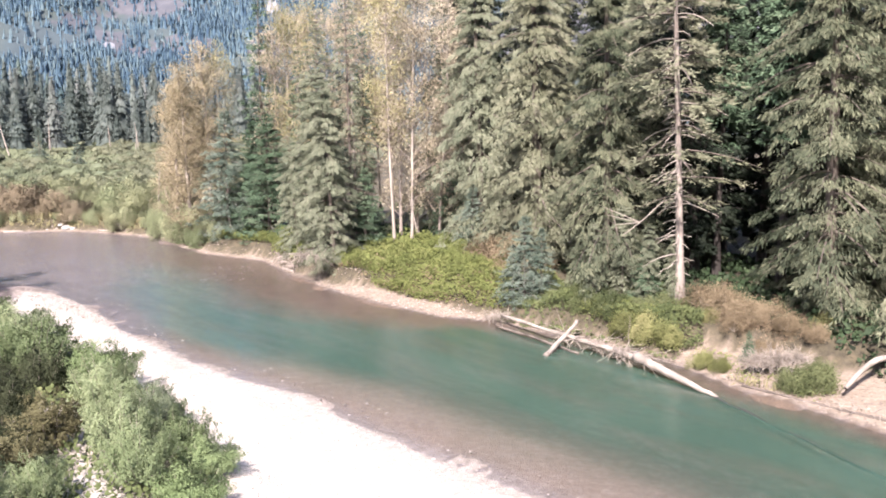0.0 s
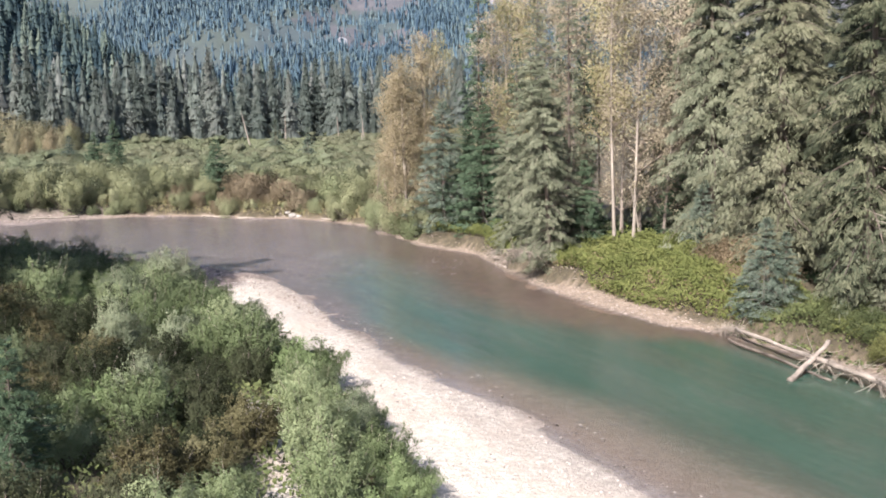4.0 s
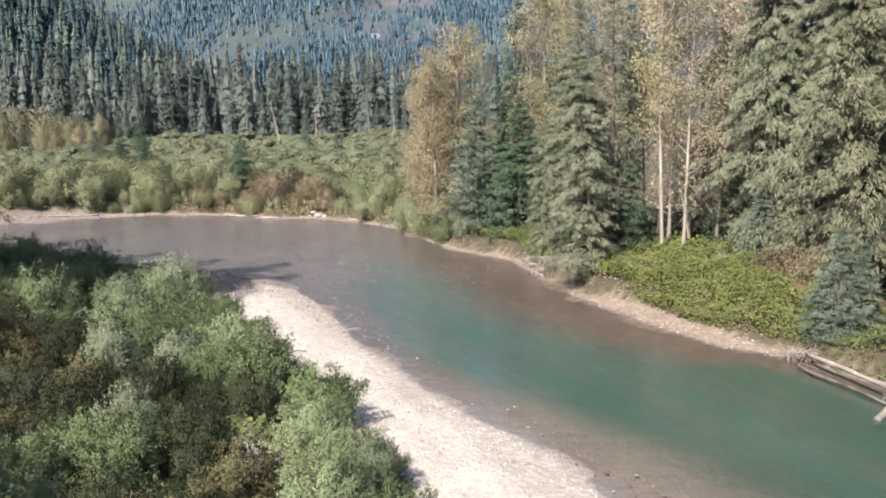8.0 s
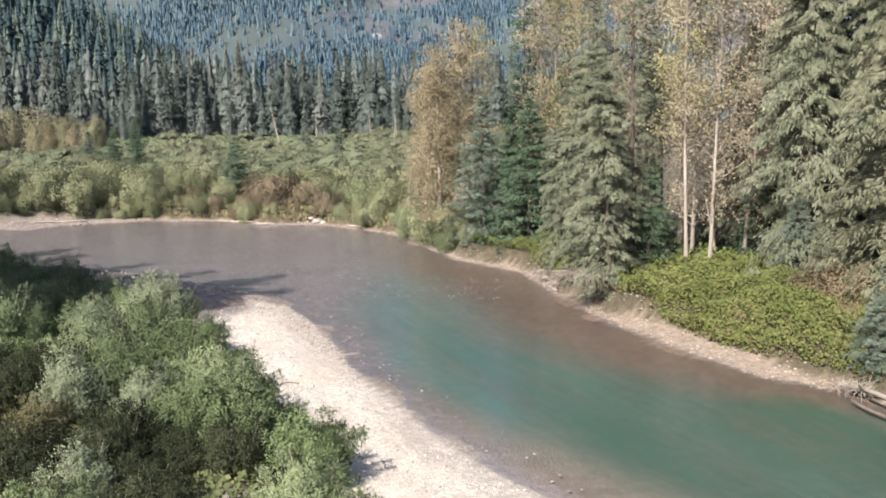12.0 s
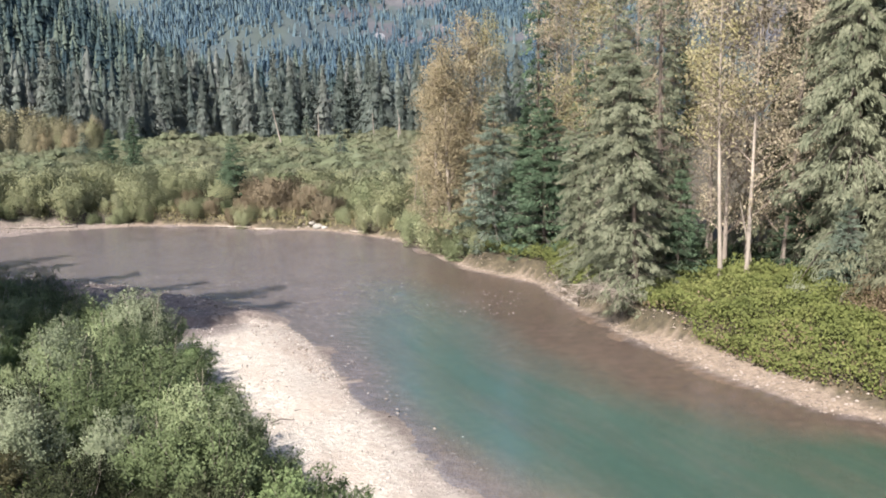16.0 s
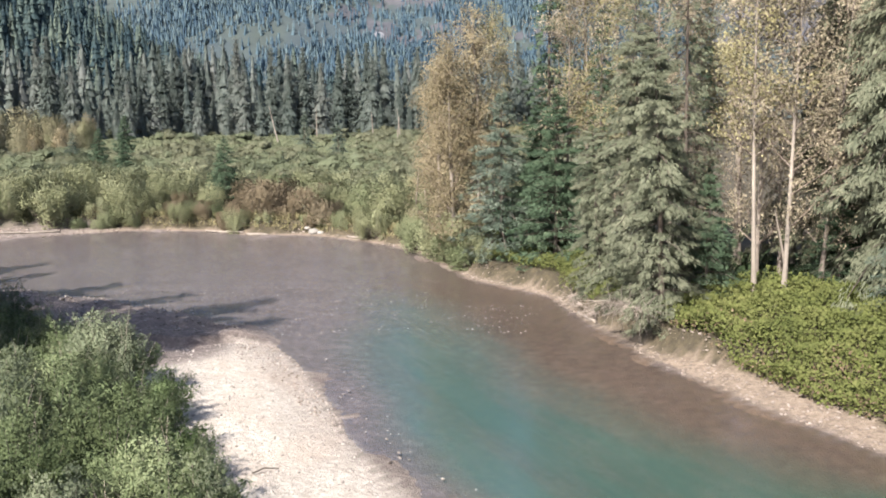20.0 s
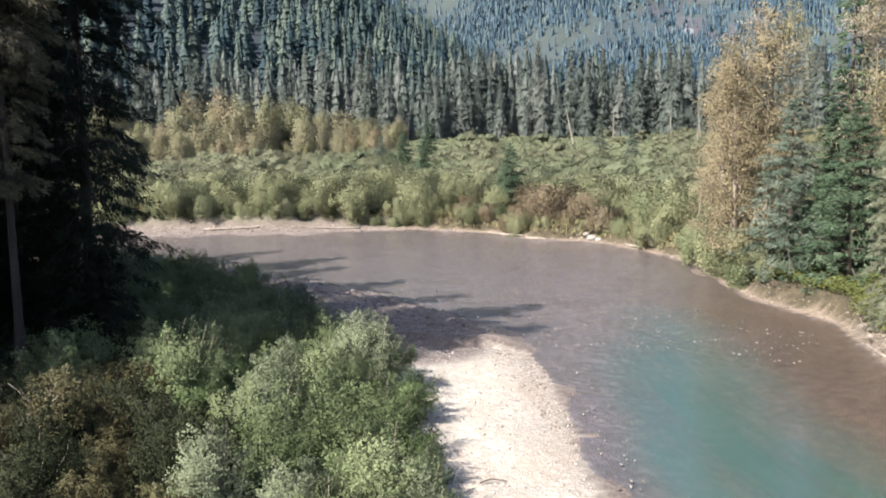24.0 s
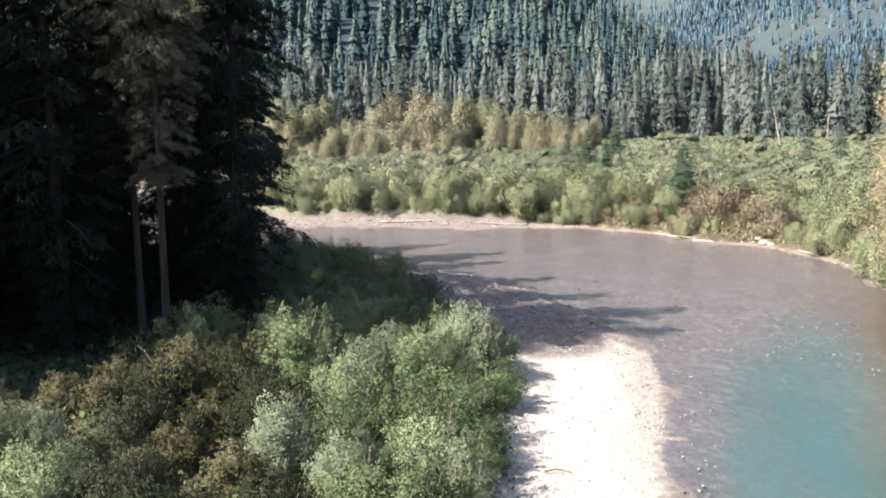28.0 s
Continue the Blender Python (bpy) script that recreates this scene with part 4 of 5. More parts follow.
def bush(name, label, category, group, h, r, seed, material, lobes, n, size, stem_material=TWIG, dome=0.4, tall=1.4, lo=0.45, lobe=(0.16, 0.42), loose=0.065):
    """A shrub: leaves over several billowing lobes, with stems below; a low dome leaves its outline uneven."""
    rng = np.random.default_rng(seed)
    top = thing(name, label, category, group)
    wood, base, way, tones, faces = [], [], [], [], []
    for k in range(lobes):
        a, q = rng.uniform(0, 2 * math.pi), r * 0.75 * math.sqrt((k + 0.4) / lobes)
        lr = r * rng.uniform(*lobe)
        c = np.array([math.cos(a) * q, math.sin(a) * q, max(h * rng.uniform(lo, 1.0) * (1 - dome * (q / r) ** 2) - lr * 0.6 * tall / 1.4, lr * 0.4)])
        d = unit(rng.normal(size=(n // lobes, 3)))
        p = c + d * lr * np.array([0.9, 0.9, tall]) * (0.85 + 0.2 * rng.normal(size=(len(d), 1)))
        p = p + rng.normal(0, loose * h, p.shape) * np.array([1, 1, 1.1])
        faces.append(d)
        p[:, 2] = np.maximum(p[:, 2], 0.05)
        tones.append(np.full(4 * len(d), rng.random()) * 0.6 + 0.4 * np.repeat(rng.random(len(d)), 4))
        base.append(p), way.append(d * 0.25 + rng.normal(size=d.shape) * 0.6 + np.array([0, 0, 0.6]))
        t = np.linspace(0, 1, 5)
        wood.append(tube(np.stack([c[0] * t, c[1] * t, c[2] * t**0.8], -1), np.linspace(0.03, 0.01, 5), 3))
    base, way = np.concatenate(base), np.concatenate(way)
    ls = size * rng.uniform(0.55, 1.35, len(base))
    part("stemwork", mesh_of("stemwork", *joined(wood), stem_material), top)
    part("foliage", mesh_of("foliage", *leaves(base, way, ls, ls * 0.48, rng, np.concatenate(faces)), material, tones=np.concatenate(tones)), top)
    return top


NEAR_GROUP = "willow thicket on the gravel bar"
WIL = [shrub("willow_shrub", "leafy green willow shrub with upright shoots", "shrub", NEAR_GROUP, 2.9, 1.6, 51, WILLOW, 64, 308, 0.080, stick=0.75, wide=0.25),
       shrub("willow_shrub", "leafy grey-green willow shrub with upright shoots", "shrub", NEAR_GROUP, 3.0, 1.5, 52, WILLOW_GREY, 64, 308, 0.079, stick=0.8, wide=0.24),
       shrub("willow_shrub", "low leafy green willow shrub", "shrub", NEAR_GROUP, 2.0, 1.5, 53, WILLOW_BRIGHT, 60, 301, 0.078, stick=0.75, wide=0.25),
       shrub("rusty_shrub", "rust-brown autumn shrub with pale seed heads", "shrub", NEAR_GROUP, 2.1, 1.5, 54, RUST, 60, 301, 0.074, stick=0.5, wide=0.3),
       shrub("willow_shrub", "dark green willow shrub, its leaves darkened further for shade", "shrub", NEAR_GROUP, 2.6, 1.6, 55, WILLOW_SHADED, 64, 308, 0.079, stick=0.8, wide=0.24)]


def scatter(poly, gap, seed, jitter=0.42):
    """Uneven rows of places inside a polygon."""
    rng = np.random.default_rng(seed)
    poly = np.array(poly, float)
    lo, hi = poly.min(0), poly.max(0)
    gx, gy = np.meshgrid(np.arange(lo[0], hi[0], gap), np.arange(lo[1], hi[1], gap * 0.87), indexing="ij")
    gx = gx + (np.arange(gx.shape[1]) % 2)[None] * gap / 2
    p = np.stack([gx.ravel(), gy.ravel()], 1) + rng.uniform(-jitter, jitter, (gx.size, 2)) * gap
    return p[inside(p, poly)], rng


THICKET = [(-3.4, 8.0), (-4.3, 13.2), (-7.2, 17.0), (-9.7, 19.5), (-12.0, 21.8), (-16.6, 25.1), (-20.9, 29.8), (-25.8, 33.4), (-33, 35.8), (-41, 38.6), (-50, 40.6), (-56, 38), (-44, 33), (-36, 30),
           (-31, 25), (-27.5, 18.5), (-27, 11), (-22, 4), (-12, 3)]
SAND_PATH = np.array([(-12.0, 17.2), (-10.6, 15.8), (-8.4, 13.2), (-6.4, 9.6), (-5, 5)], float)
spots, rng = scatter(THICKET, 1.95, 61)
spots = spots[(distance(spots, SAND_PATH) > 0.85) & (np.hypot(spots[:, 0] + 12.2, spots[:, 1] - 7.6) > 1.5) & (np.hypot(spots[:, 0] + 11.6, spots[:, 1] - 6.6) > 1.2)]
first = dict()
for x, y in spots:
    rim = float(distance(np.array([(x, y)]), BUSHLINE)[0])
    rust = (x < -16.5 and 14 < y < 21.5 - 0.4 * (x + 20)) or (x < -10 and y < 12 and math.sin(x * 1.7 + y) > 0.1)
    # most shrubs here get the darkened leaves, which stand for shade
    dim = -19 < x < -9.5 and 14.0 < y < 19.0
    u = rng.random()
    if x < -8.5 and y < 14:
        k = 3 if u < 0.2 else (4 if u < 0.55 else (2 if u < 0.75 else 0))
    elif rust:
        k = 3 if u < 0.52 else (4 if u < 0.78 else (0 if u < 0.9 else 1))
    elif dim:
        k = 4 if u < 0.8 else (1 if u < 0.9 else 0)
    else:
        k = 2 if rim < 1.2 or u < 0.2 else (1 if u < 0.42 else 0)
    s, turn = rng.uniform(0.62, 1.0) * (0.8 if x > -9 else (0.85 if y < 19 else 1.05)), rng.uniform(0, 360)
    if k not in first:
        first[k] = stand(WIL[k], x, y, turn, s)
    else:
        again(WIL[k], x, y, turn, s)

# meadow shrubs on the far side
FAR_GROUP = "shrubs on the far meadow"
MSH = [bush("meadow_shrub", "billowing olive-green meadow shrub", "shrub", FAR_GROUP, 3.6, 3.1, 71, MEADOW, 46, 6400, 0.14, dome=0.15, tall=1.9, lo=0.3, lobe=(0.10, 0.30), loose=0.045),
       bush("meadow_shrub", "billowing fresh-green meadow shrub", "shrub", FAR_GROUP, 3.3, 2.9, 72, MEADOW_GREEN, 46, 6400, 0.14, dome=0.15, tall=1.9, lo=0.3, lobe=(0.10, 0.30), loose=0.045),
       bush("meadow_shrub", "rusty-brown meadow shrub near the bank", "shrub", FAR_GROUP, 3.0, 2.8, 73, MEADOW_RUST, 46, 6400, 0.15, dome=0.15, tall=1.9, lo=0.3, lobe=(0.10, 0.30), loose=0.045)]
BANKSIDE = [(-22.5, 66.6), (-29.5, 71.0), (-37, 74.3), (-42, 72.5), (-49, 73.2), (-54.5, 71.4), (-57.8, 70.2), (-62.3, 67.2), (-67.5, 63), (-71.4, 59.6), (-74.4, 55), (-79, 51.5), (-92, 50.5), (-108, 58), (-98, 78), (-66, 88), (-40, 90), (-18, 83), (-16, 74)]
spots, rng = scatter(BANKSIDE, 2.2, 74, 0.7)
used = set()
for x, y in spots:
    front = float(distance(np.array([(x, y)]), RIGHT)[0])
    if front > 11.5:
        continue
    u = rng.random()
    k = 2 if front < 7 and -52 < x < -36 and u < 0.6 else (1 if u < (0.6 if front < 7 and x > -54 else 0.2) else 0)
    s = rng.uniform(0.36, 0.95) * (0.8 if front < 3.2 else 1.0)
    if k in used:
        again(MSH[k], x, y, rng.uniform(0, 360), s)
    else:
        used.add(k), stand(MSH[k], x, y, rng.uniform(0, 360), s)

for x, y, k, s in ((-19.4, 60.9, 1, 0.62), (-21.0, 63.0, 1, 0.7), (-22.5, 64.8, 0, 0.7), (-18.0, 60.0, 0, 0.5), (-24.6, 67.4, 1, 0.75), (-20.2, 62.4, 0, 0.8)):
    again(MSH[k], x, y, 50 * x, s, label="leafy green shrub at the foot of bushy cottonwoods")

# a lower front row along the far bank
front = np.array([q for q in RIGHT if -76 < q[0] < -22])
for a, b in zip(front[:-1], front[1:]):
    d = b - a
    ln = float(np.linalg.norm(d))
    for t in np.arange(0.3, ln, 1.7):
        side = rng.uniform(1.5, 2.8) + (2.6 if a[0] < -56 else 0)
        x, y = a + d * t / ln + np.array([d[1], -d[0]]) / ln * side
        u = rng.random()
        again(MSH[2 if -53 < x < -36 and u < 0.35 else (1 if u < (0.75 if x > -56 else 0.3) else 0)], x, y, rng.uniform(0, 360), rng.uniform(0.3, 0.58)).matrix_basis.translation.z -= 0.35

# bushes on the slumped bank by the half-bare fir
BANK_GROUP = "bushes on the slumped bank"
YELLOW_LEAF = foliage("yellow_bush_leaves", (0.077, 0.083, 0.031), (0.143, 0.151, 0.058), (0.224, 0.214, 0.100), 0.3, 0.8, 0.4, tone=0.4)
BANK_GREEN = foliage("bank_bush_leaves", (0.032, 0.044, 0.017), (0.085, 0.100, 0.043), (0.160, 0.172, 0.086), 0.3, 0.8, 0.4, tone=0.3)
RUST_RED = foliage("russet_bush_leaves", (0.085, 0.066, 0.04), (0.165, 0.128, 0.08), (0.265, 0.212, 0.138), 0.3, 0.8, 0.4, tone=0.3)
BBU = [bush("bank_bush", "yellow-green leafy bush on the slumped bank", "shrub", BANK_GROUP, 1.3, 1.1, 91, YELLOW_LEAF, 16, 8000, 0.065),
       bush("bank_bush", "green leafy bush on the slumped bank", "shrub", BANK_GROUP, 1.4, 1.1, 92, BANK_GREEN, 16, 8000, 0.065),
       bush("bank_bush", "rust-brown dry bush beside the half-bare fir", "shrub", BANK_GROUP, 1.3, 1.2, 93, RUST_RED, 18, 9000, 0.052)]
used = set()
for k, x, y, s in ((0, 11.6, 27.6, 0.95), (0, 12.3, 26.6, 0.75), (0, 10.8, 28.6, 0.8), (0, 13.2, 24.2, 0.6), (0, 13.8, 23.6, 0.5), (0, 18.6, 25.2, 0.6), (0, 14.6, 28.0, 0.5),
                   (1, 15.7, 20.7, 0.7), (1, 16.5, 20.4, 0.8), (1, 17.0, 21.4, 0.7), (1, 14.2, 28.3, 0.45), (1, 10.2, 30.0, 0.9), (1, 12.0, 29.4, 0.8), (1, 9.2, 31.2, 0.8), (1, 13.0, 30.6, 0.7),
                   (2, 14.6, 29.4, 1.0), (2, 15.3, 28.3, 1.1), (2, 15.8, 27.2, 1.0), (2, 16.6, 26.6, 0.95), (2, 15.2, 26.4, 0.6), (2, 17.2, 25.4, 0.7), (2, 16.2, 25.2, 0.55), (2, 17.9, 24.2, 0.6),
                   (2, 6.0, 39.6, 1.5), (2, 4.6, 41.4, 1.4), (2, 7.2, 37.8, 1.2), (2, 5.6, 37.6, 0.9)):
    if k in used:
        again(BBU[k], x, y, 77 * x, s)
    else:
        used.add(k), stand(BBU[k], x, y, 77 * x, s)
for ob, x, y, s, label in ((YOUNG, 15.2, 24.4, 0.17, "tiny dark spruce on the slumped bank"), (GREY, 12.2, 30.8, 0.36, "small olive hemlock beside the half-bare fir"), (GREY, 13.4, 30.6, 0.3, "small olive hemlock beside the half-bare fir"),
                           (GREY, 11.2, 32.2, 0.42, "small olive hemlock beside the half-bare fir"), (GREY, 9.8, 32.8, 0.36, "small olive hemlock among bankside bushes")):
    again(ob, x, y, 60 * x, s, label=label)


def far_mass(name, label, category, places, sizes, source, seed, material, lift=0.0, round_=False):
    """Many far plants of a few shapes as one mesh."""
    rng = np.random.default_rng(seed)
    pieces, outs, tones = [], [], []
    for (x, y, z), s in zip(places, sizes):
        v, f = source[rng.integers(len(source))]
        a = rng.uniform(0, 2 * math.pi)
        c, n = math.cos(a), math.sin(a)
        w = np.column_stack([(c * v[:, 0] - n * v[:, 1]) * s[0], (n * v[:, 0] + c * v[:, 1]) * s[0], v[:, 2] * s[1]])
        outs.append(unit(np.column_stack([unit(w[:, :2]), lift * v[:, 2] + 0.3])))
        pieces.append((w + (x, y, z), f))
        tones.append(np.full(len(w), rng.random()))
    v, f = joined(pieces)
    me = mesh_of(name, v, f, material, round_)
    me.attributes.new("out", "FLOAT_VECTOR", "POINT").data.foreach_set("vector", np.concatenate(outs).astype(np.float32).ravel())
    me.attributes.new("tone", "FLOAT", "POINT").data.foreach_set("value", np.concatenate(tones).astype(np.float32))
    return setting(name, me, label, category, "stuff")


def puff(seed, n=420, size=0.085):
    """A unit-high rounded shrub: leaves over a few uneven lobes round a small inner mass."""
    rng = np.random.default_rng(seed)
    out = []
    for k in range(6):
        a, q, lr = rng.uniform(0, 6.28), 0.5 * math.sqrt(k / 6), rng.uniform(0.2, 0.36)
        c = np.array([math.cos(a) * q, math.sin(a) * q, rng.uniform(0.65, 1.0) * (1 - 1.2 * q * q) - lr])
        bm = bmesh.new()
        bmesh.ops.create_icosphere(bm, subdivisions=1, radius=0.62 * lr)
        bm.verts.index_update()
        out.append((np.array([v.co for v in bm.verts]) * rng.uniform(0.75, 1.15, (len(bm.verts), 1)) + c, np.array([[v.index for v in f.verts] for f in bm.faces])))
        bm.free()
        d = unit(rng.normal(size=(n // 6, 3)))
        d[:, 2] = np.abs(d[:, 2]) * 1.0 - 0.25
        p = c + d * lr * rng.uniform(0.7, 1.1, (len(d), 1))
        v, f = leaves(p, d * 0.3 + rng.normal(size=d.shape) * 0.6 + np.array([0, 0, 0.6]), size * rng.uniform(0.5, 1.3, len(d)), size * 0.5, rng, d)
        out.append((v, f[:, [0, 1, 2]]))
    return joined(out)


def heights(p):
    return land(p)[0]


PUFFS = [puff(80 + k) for k in range(8)]
far_poly = [from_eye(a, 76) for a in range(14, 82, 4)] + [from_eye(a, 285) for a in range(80, 8, -4)]
spots, rng = scatter(far_poly, 2.8, 81, 0.7)
spots = spots[(~inside(spots, np.array(BANKSIDE)) | (distance(spots, RIGHT) > 11.5)) & (distance(spots, RIGHT) > 8) & ~inside(spots, RIVER) & ~inside(spots, LEFT_LAND)]
bear, reach = np.degrees(np.arctan2(-spots[:, 0], spots[:, 1] - 2)), np.hypot(spots[:, 0], spots[:, 1] - 2)
grassy = (bear > 23) & (bear < 41) & (reach > 170 + 8 * wobble(spots, 14))
spots = spots[~grassy | (rng.random(len(spots)) < 0.06)]
z = heights(spots)
kind = wobble(spots, 30, 3) + rng.normal(0, 0.35, len(spots))
for name, label, pick, m in (("meadow_shrubs", "olive-green shrubs covering the far meadow", kind < 0.35, FAR_OLIVE), ("green_meadow_shrubs", "fresh-green shrubs across the far meadow", kind >= 0.35, FAR_GREEN)):
    s = rng.uniform(1.6, 3.6, pick.sum()) * (1 + 0.4 * wobble(spots[pick], 16))
    far_mass(name, label, "shrubs", np.column_stack([spots, z - 0.2])[pick], np.column_stack([s * 1.3, s * 0.95]), PUFFS, 82, m, 2.6)

# golden alders at the back of the meadow
ald, rng = scatter([from_eye(a, r) for a, r in ((40, 178), (45, 165), (50, 145), (60, 138), (70, 138), (80, 138))] + [from_eye(a, 222) for a in (80, 70, 60, 52, 46, 38.5)], 6.0, 83, 0.7)
LIME = foliage("yellow_green_alder_leaves", (0.156, 0.163, 0.082), (0.249, 0.251, 0.150), (0.342, 0.338, 0.232), 0.45, 0.06, 0.3, tone=0.4, round_=0.84)
ALDERS = [bush("golden_alder", "golden-leaved young alder at the back of the meadow", "tree", "golden alders", 9.5, 3.7, 84, GOLD, 46, 5600, 0.27, BARK_PALE, dome=0.25, tall=2.6, lo=0.3, lobe=(0.12, 0.28), loose=0.04),
          bush("golden_alder", "yellow-green young alder at the back of the meadow", "tree", "golden alders", 11.5, 2.8, 85, LIME, 36, 4800, 0.27, BARK_PALE, dome=0.3, tall=3.0, lo=0.25, lobe=(0.14, 0.30), loose=0.035),
          bush("golden_alder", "thin tawny young alder with pale stems", "tree", "golden alders", 11.0, 2.8, 86, TAWNY, 34, 3400, 0.26, BARK_PALE, dome=0.3, tall=3.2, lo=0.25, lobe=(0.12, 0.28), loose=0.035)]
used = set()
ald = ald[wobble(ald, 15, 2.0) > -0.3]
for x, y in ald:
    back = min(max((math.hypot(x, y - 2) - 138) / 84, 0), 1)
    k, s = (0, 0, 1, 1, 2)[rng.integers(5)], rng.uniform(0.2, 0.6) + rng.uniform(0.0, 1.15) * back * min(1.0, 0.45 + (math.degrees(math.atan2(-x, y - 2)) - 40) / 14)
    if k in used:
        again(ALDERS[k], x, y, rng.uniform(0, 360), s)
    else:
        used.add(k), stand(ALDERS[k], x, y, 0, s)

# small spruces in the meadow
for k, x, y, s in ((1, -47.9, 77.4, 0.8), (1, -49.4, 79.0, 0.62), (1, -94, 122, 0.95), (1, -85, 105, 0.75), (1, -77, 100, 0.62), (0, -92, 108, 0.62), (0, -70, 150, 0.7), (0, -88, 172, 0.8)):
    again((BLUE, YOUNG)[k], x, y, 40 * x, s, label="small dark spruce standing among meadow shrubs")


def far_conifer(seed, slim=0.14, tiers=8, points=7, sprays=0):
    """A unit-high conifer: ragged drooping skirts in tiers, with sprays standing out where it is near enough."""
    rng = np.random.default_rng(seed)
    v, f = [], []
    bend = rng.uniform(0.8, 1.1)
    for i in range(tiers):
        z = 0.04 + 0.93 * (i + rng.uniform(-0.2, 0.2)) / tiers
        rr = slim * max(1 - z, 0.03) ** bend * rng.uniform(0.8, 1.15) + 0.006
        top, n, turn = z + 2.1 / tiers * (1 - 0.35 * z), len(v), rng.uniform(0, 6.28)
        lean = rng.normal(0, 0.12 * rr, 2)
        v.append((lean[0] * 0.3, lean[1] * 0.3, min(top, 1.0)))
        for j in range(2 * points):
            a, q = turn + math.pi * j / points + rng.normal(0, 0.1), rr * (rng.uniform(0.8, 1.25) if j % 2 else rng.uniform(0.45, 0.75))
            v.append((q * math.cos(a) + lean[0], q * math.sin(a) + lean[1], z - 0.6 * q + rng.normal(0, 0.12 / tiers)))
        f += [(n, n + 1 + j, n + 1 + (j + 1) % (2 * points)) for j in range(2 * points)]
    out = [(np.array(v), np.array(f))]
    if sprays:
        w, g = conifer_crown(1.0, slim * 1.15, rng, lo=0.03, nb=sprays, ns=9, droop=0.45, size=0.045, bend=bend, stem=0.012, fat=1.3, hang=0.8, tier=0.05, each=3)[0]
        out.append((w, np.concatenate([g[:, [0, 1, 2]], g[:, [0, 2, 3]]])))
    return joined(out)


FARS = [far_conifer(90 + k, s, 11, 7, 40) for k, s in enumerate((0.115, 0.135, 0.155, 0.12, 0.145))]
HILLS = [far_conifer(95 + k, s, 16, 6) for k, s in enumerate((0.15, 0.175, 0.2, 0.16))]
EDGE = [far_conifer(190 + k, s, 15, 9, 170) for k, s in enumerate((0.12, 0.14, 0.165, 0.13))]
# front row of the far forest: trees of their own
SPRUCES = []
rng = np.random.default_rng(100)
for k, (v, f) in enumerate(EDGE):
    t0 = thing("forest_spruce", "tall dark spruce at the far forest's edge", "tree", "far forest edge")
    part("crown", mesh_of("crown", v * 26, f, NEEDLE_EDGE), t0)
    p, fl = trunk_line(25, 0.3, rng, 0.1)
    part("trunk", mesh_of("trunk", *tube(p, fl, 6), BARK_DARK), t0)
    SPRUCES.append(t0)
edge = [(a + rng.uniform(-0.5, 0.5), 266 + 12 * math.sin(a * 0.6) + rng.uniform(-14, 12)) for a in np.arange(9, 86, 0.5)]
for n, (a, r) in enumerate(edge):
    x, y = from_eye(a, r)
    s = rng.uniform(0.4, 1.1)
    if n < 4:
        stand(SPRUCES[n], x, y, rng.uniform(0, 360), s)
    else:
        again(SPRUCES[n % 4], x, y, rng.uniform(0, 360), s)


def wood(name, label, fn, yaws, rs, gap, tall, source, material, seed):
    rng = np.random.default_rng(seed)
    n = int(math.radians(yaws[1] - yaws[0]) * (rs[1] ** 2 - rs[0] ** 2) / 2 / gap**2)
    a, r = rng.uniform(*yaws, n), np.sqrt(rng.uniform(rs[0] ** 2, rs[1] ** 2, n))
    x, y = from_eye(a, r)
    z = fn(a, r) if fn else heights(np.column_stack([x, y]))
    s = tall * rng.uniform(0.5, 1.25, len(x))
    return far_mass(name, label, "forest", np.column_stack([x, y, z - 1]), np.column_stack([s * rng.uniform(0.9, 1.25, len(x)), s]), source, seed, material)


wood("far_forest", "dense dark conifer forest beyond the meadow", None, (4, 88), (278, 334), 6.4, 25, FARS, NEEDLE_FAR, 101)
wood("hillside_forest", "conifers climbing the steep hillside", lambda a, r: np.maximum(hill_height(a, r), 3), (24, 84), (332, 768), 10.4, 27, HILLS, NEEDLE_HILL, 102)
TINY = [far_conifer(110 + k, 0.17, 3, 4) for k in range(4)]


# bearing, rise, width, depth and seed of the pale scree patches
SCREES = ((22.3, 4.9, 22, 6, 1), (9.5, 6.6, 14, 34, 5), (12.4, 7.4, 18, 26, 6), (40.2, 6.9, 7, 10, 7))


def mountain_forest():
    rng = np.random.default_rng(104)
    a, r = rng.uniform(2, 48, 64000), np.sqrt(rng.uniform(1020**2, 1430**2, 64000))
    x, y = from_eye(a, r)
    strip = 3.4 * fbm(16 * a + r, 0.3 * r + 3 * a, 150, 4, 31) + 1.45 + rng.normal(0, 0.2, len(a))
    z = mountain_height(a, r)
    stray = rng.random(len(a))
    keep = ((strip > 1.35) | (stray < 0.03)) & ((cliffs(a, r, z) < 0.5) | (stray < 0.15))
    el = np.degrees(np.arctan2(z - 10.2, r))
    for yaw, e, wide, tall, seed in SCREES:
        keep &= (np.abs(a - yaw) > 0.026 * wide) | (np.abs(el - e) > 0.012 * tall + 0.12)
    a, r, z = a[keep], r[keep], z[keep]
    x, y = from_eye(a, r)
    s = 14 * rng.uniform(0.5, 1.35, len(a))
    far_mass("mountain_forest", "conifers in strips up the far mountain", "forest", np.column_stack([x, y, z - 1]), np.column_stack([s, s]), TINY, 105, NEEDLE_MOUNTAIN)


mountain_forest()

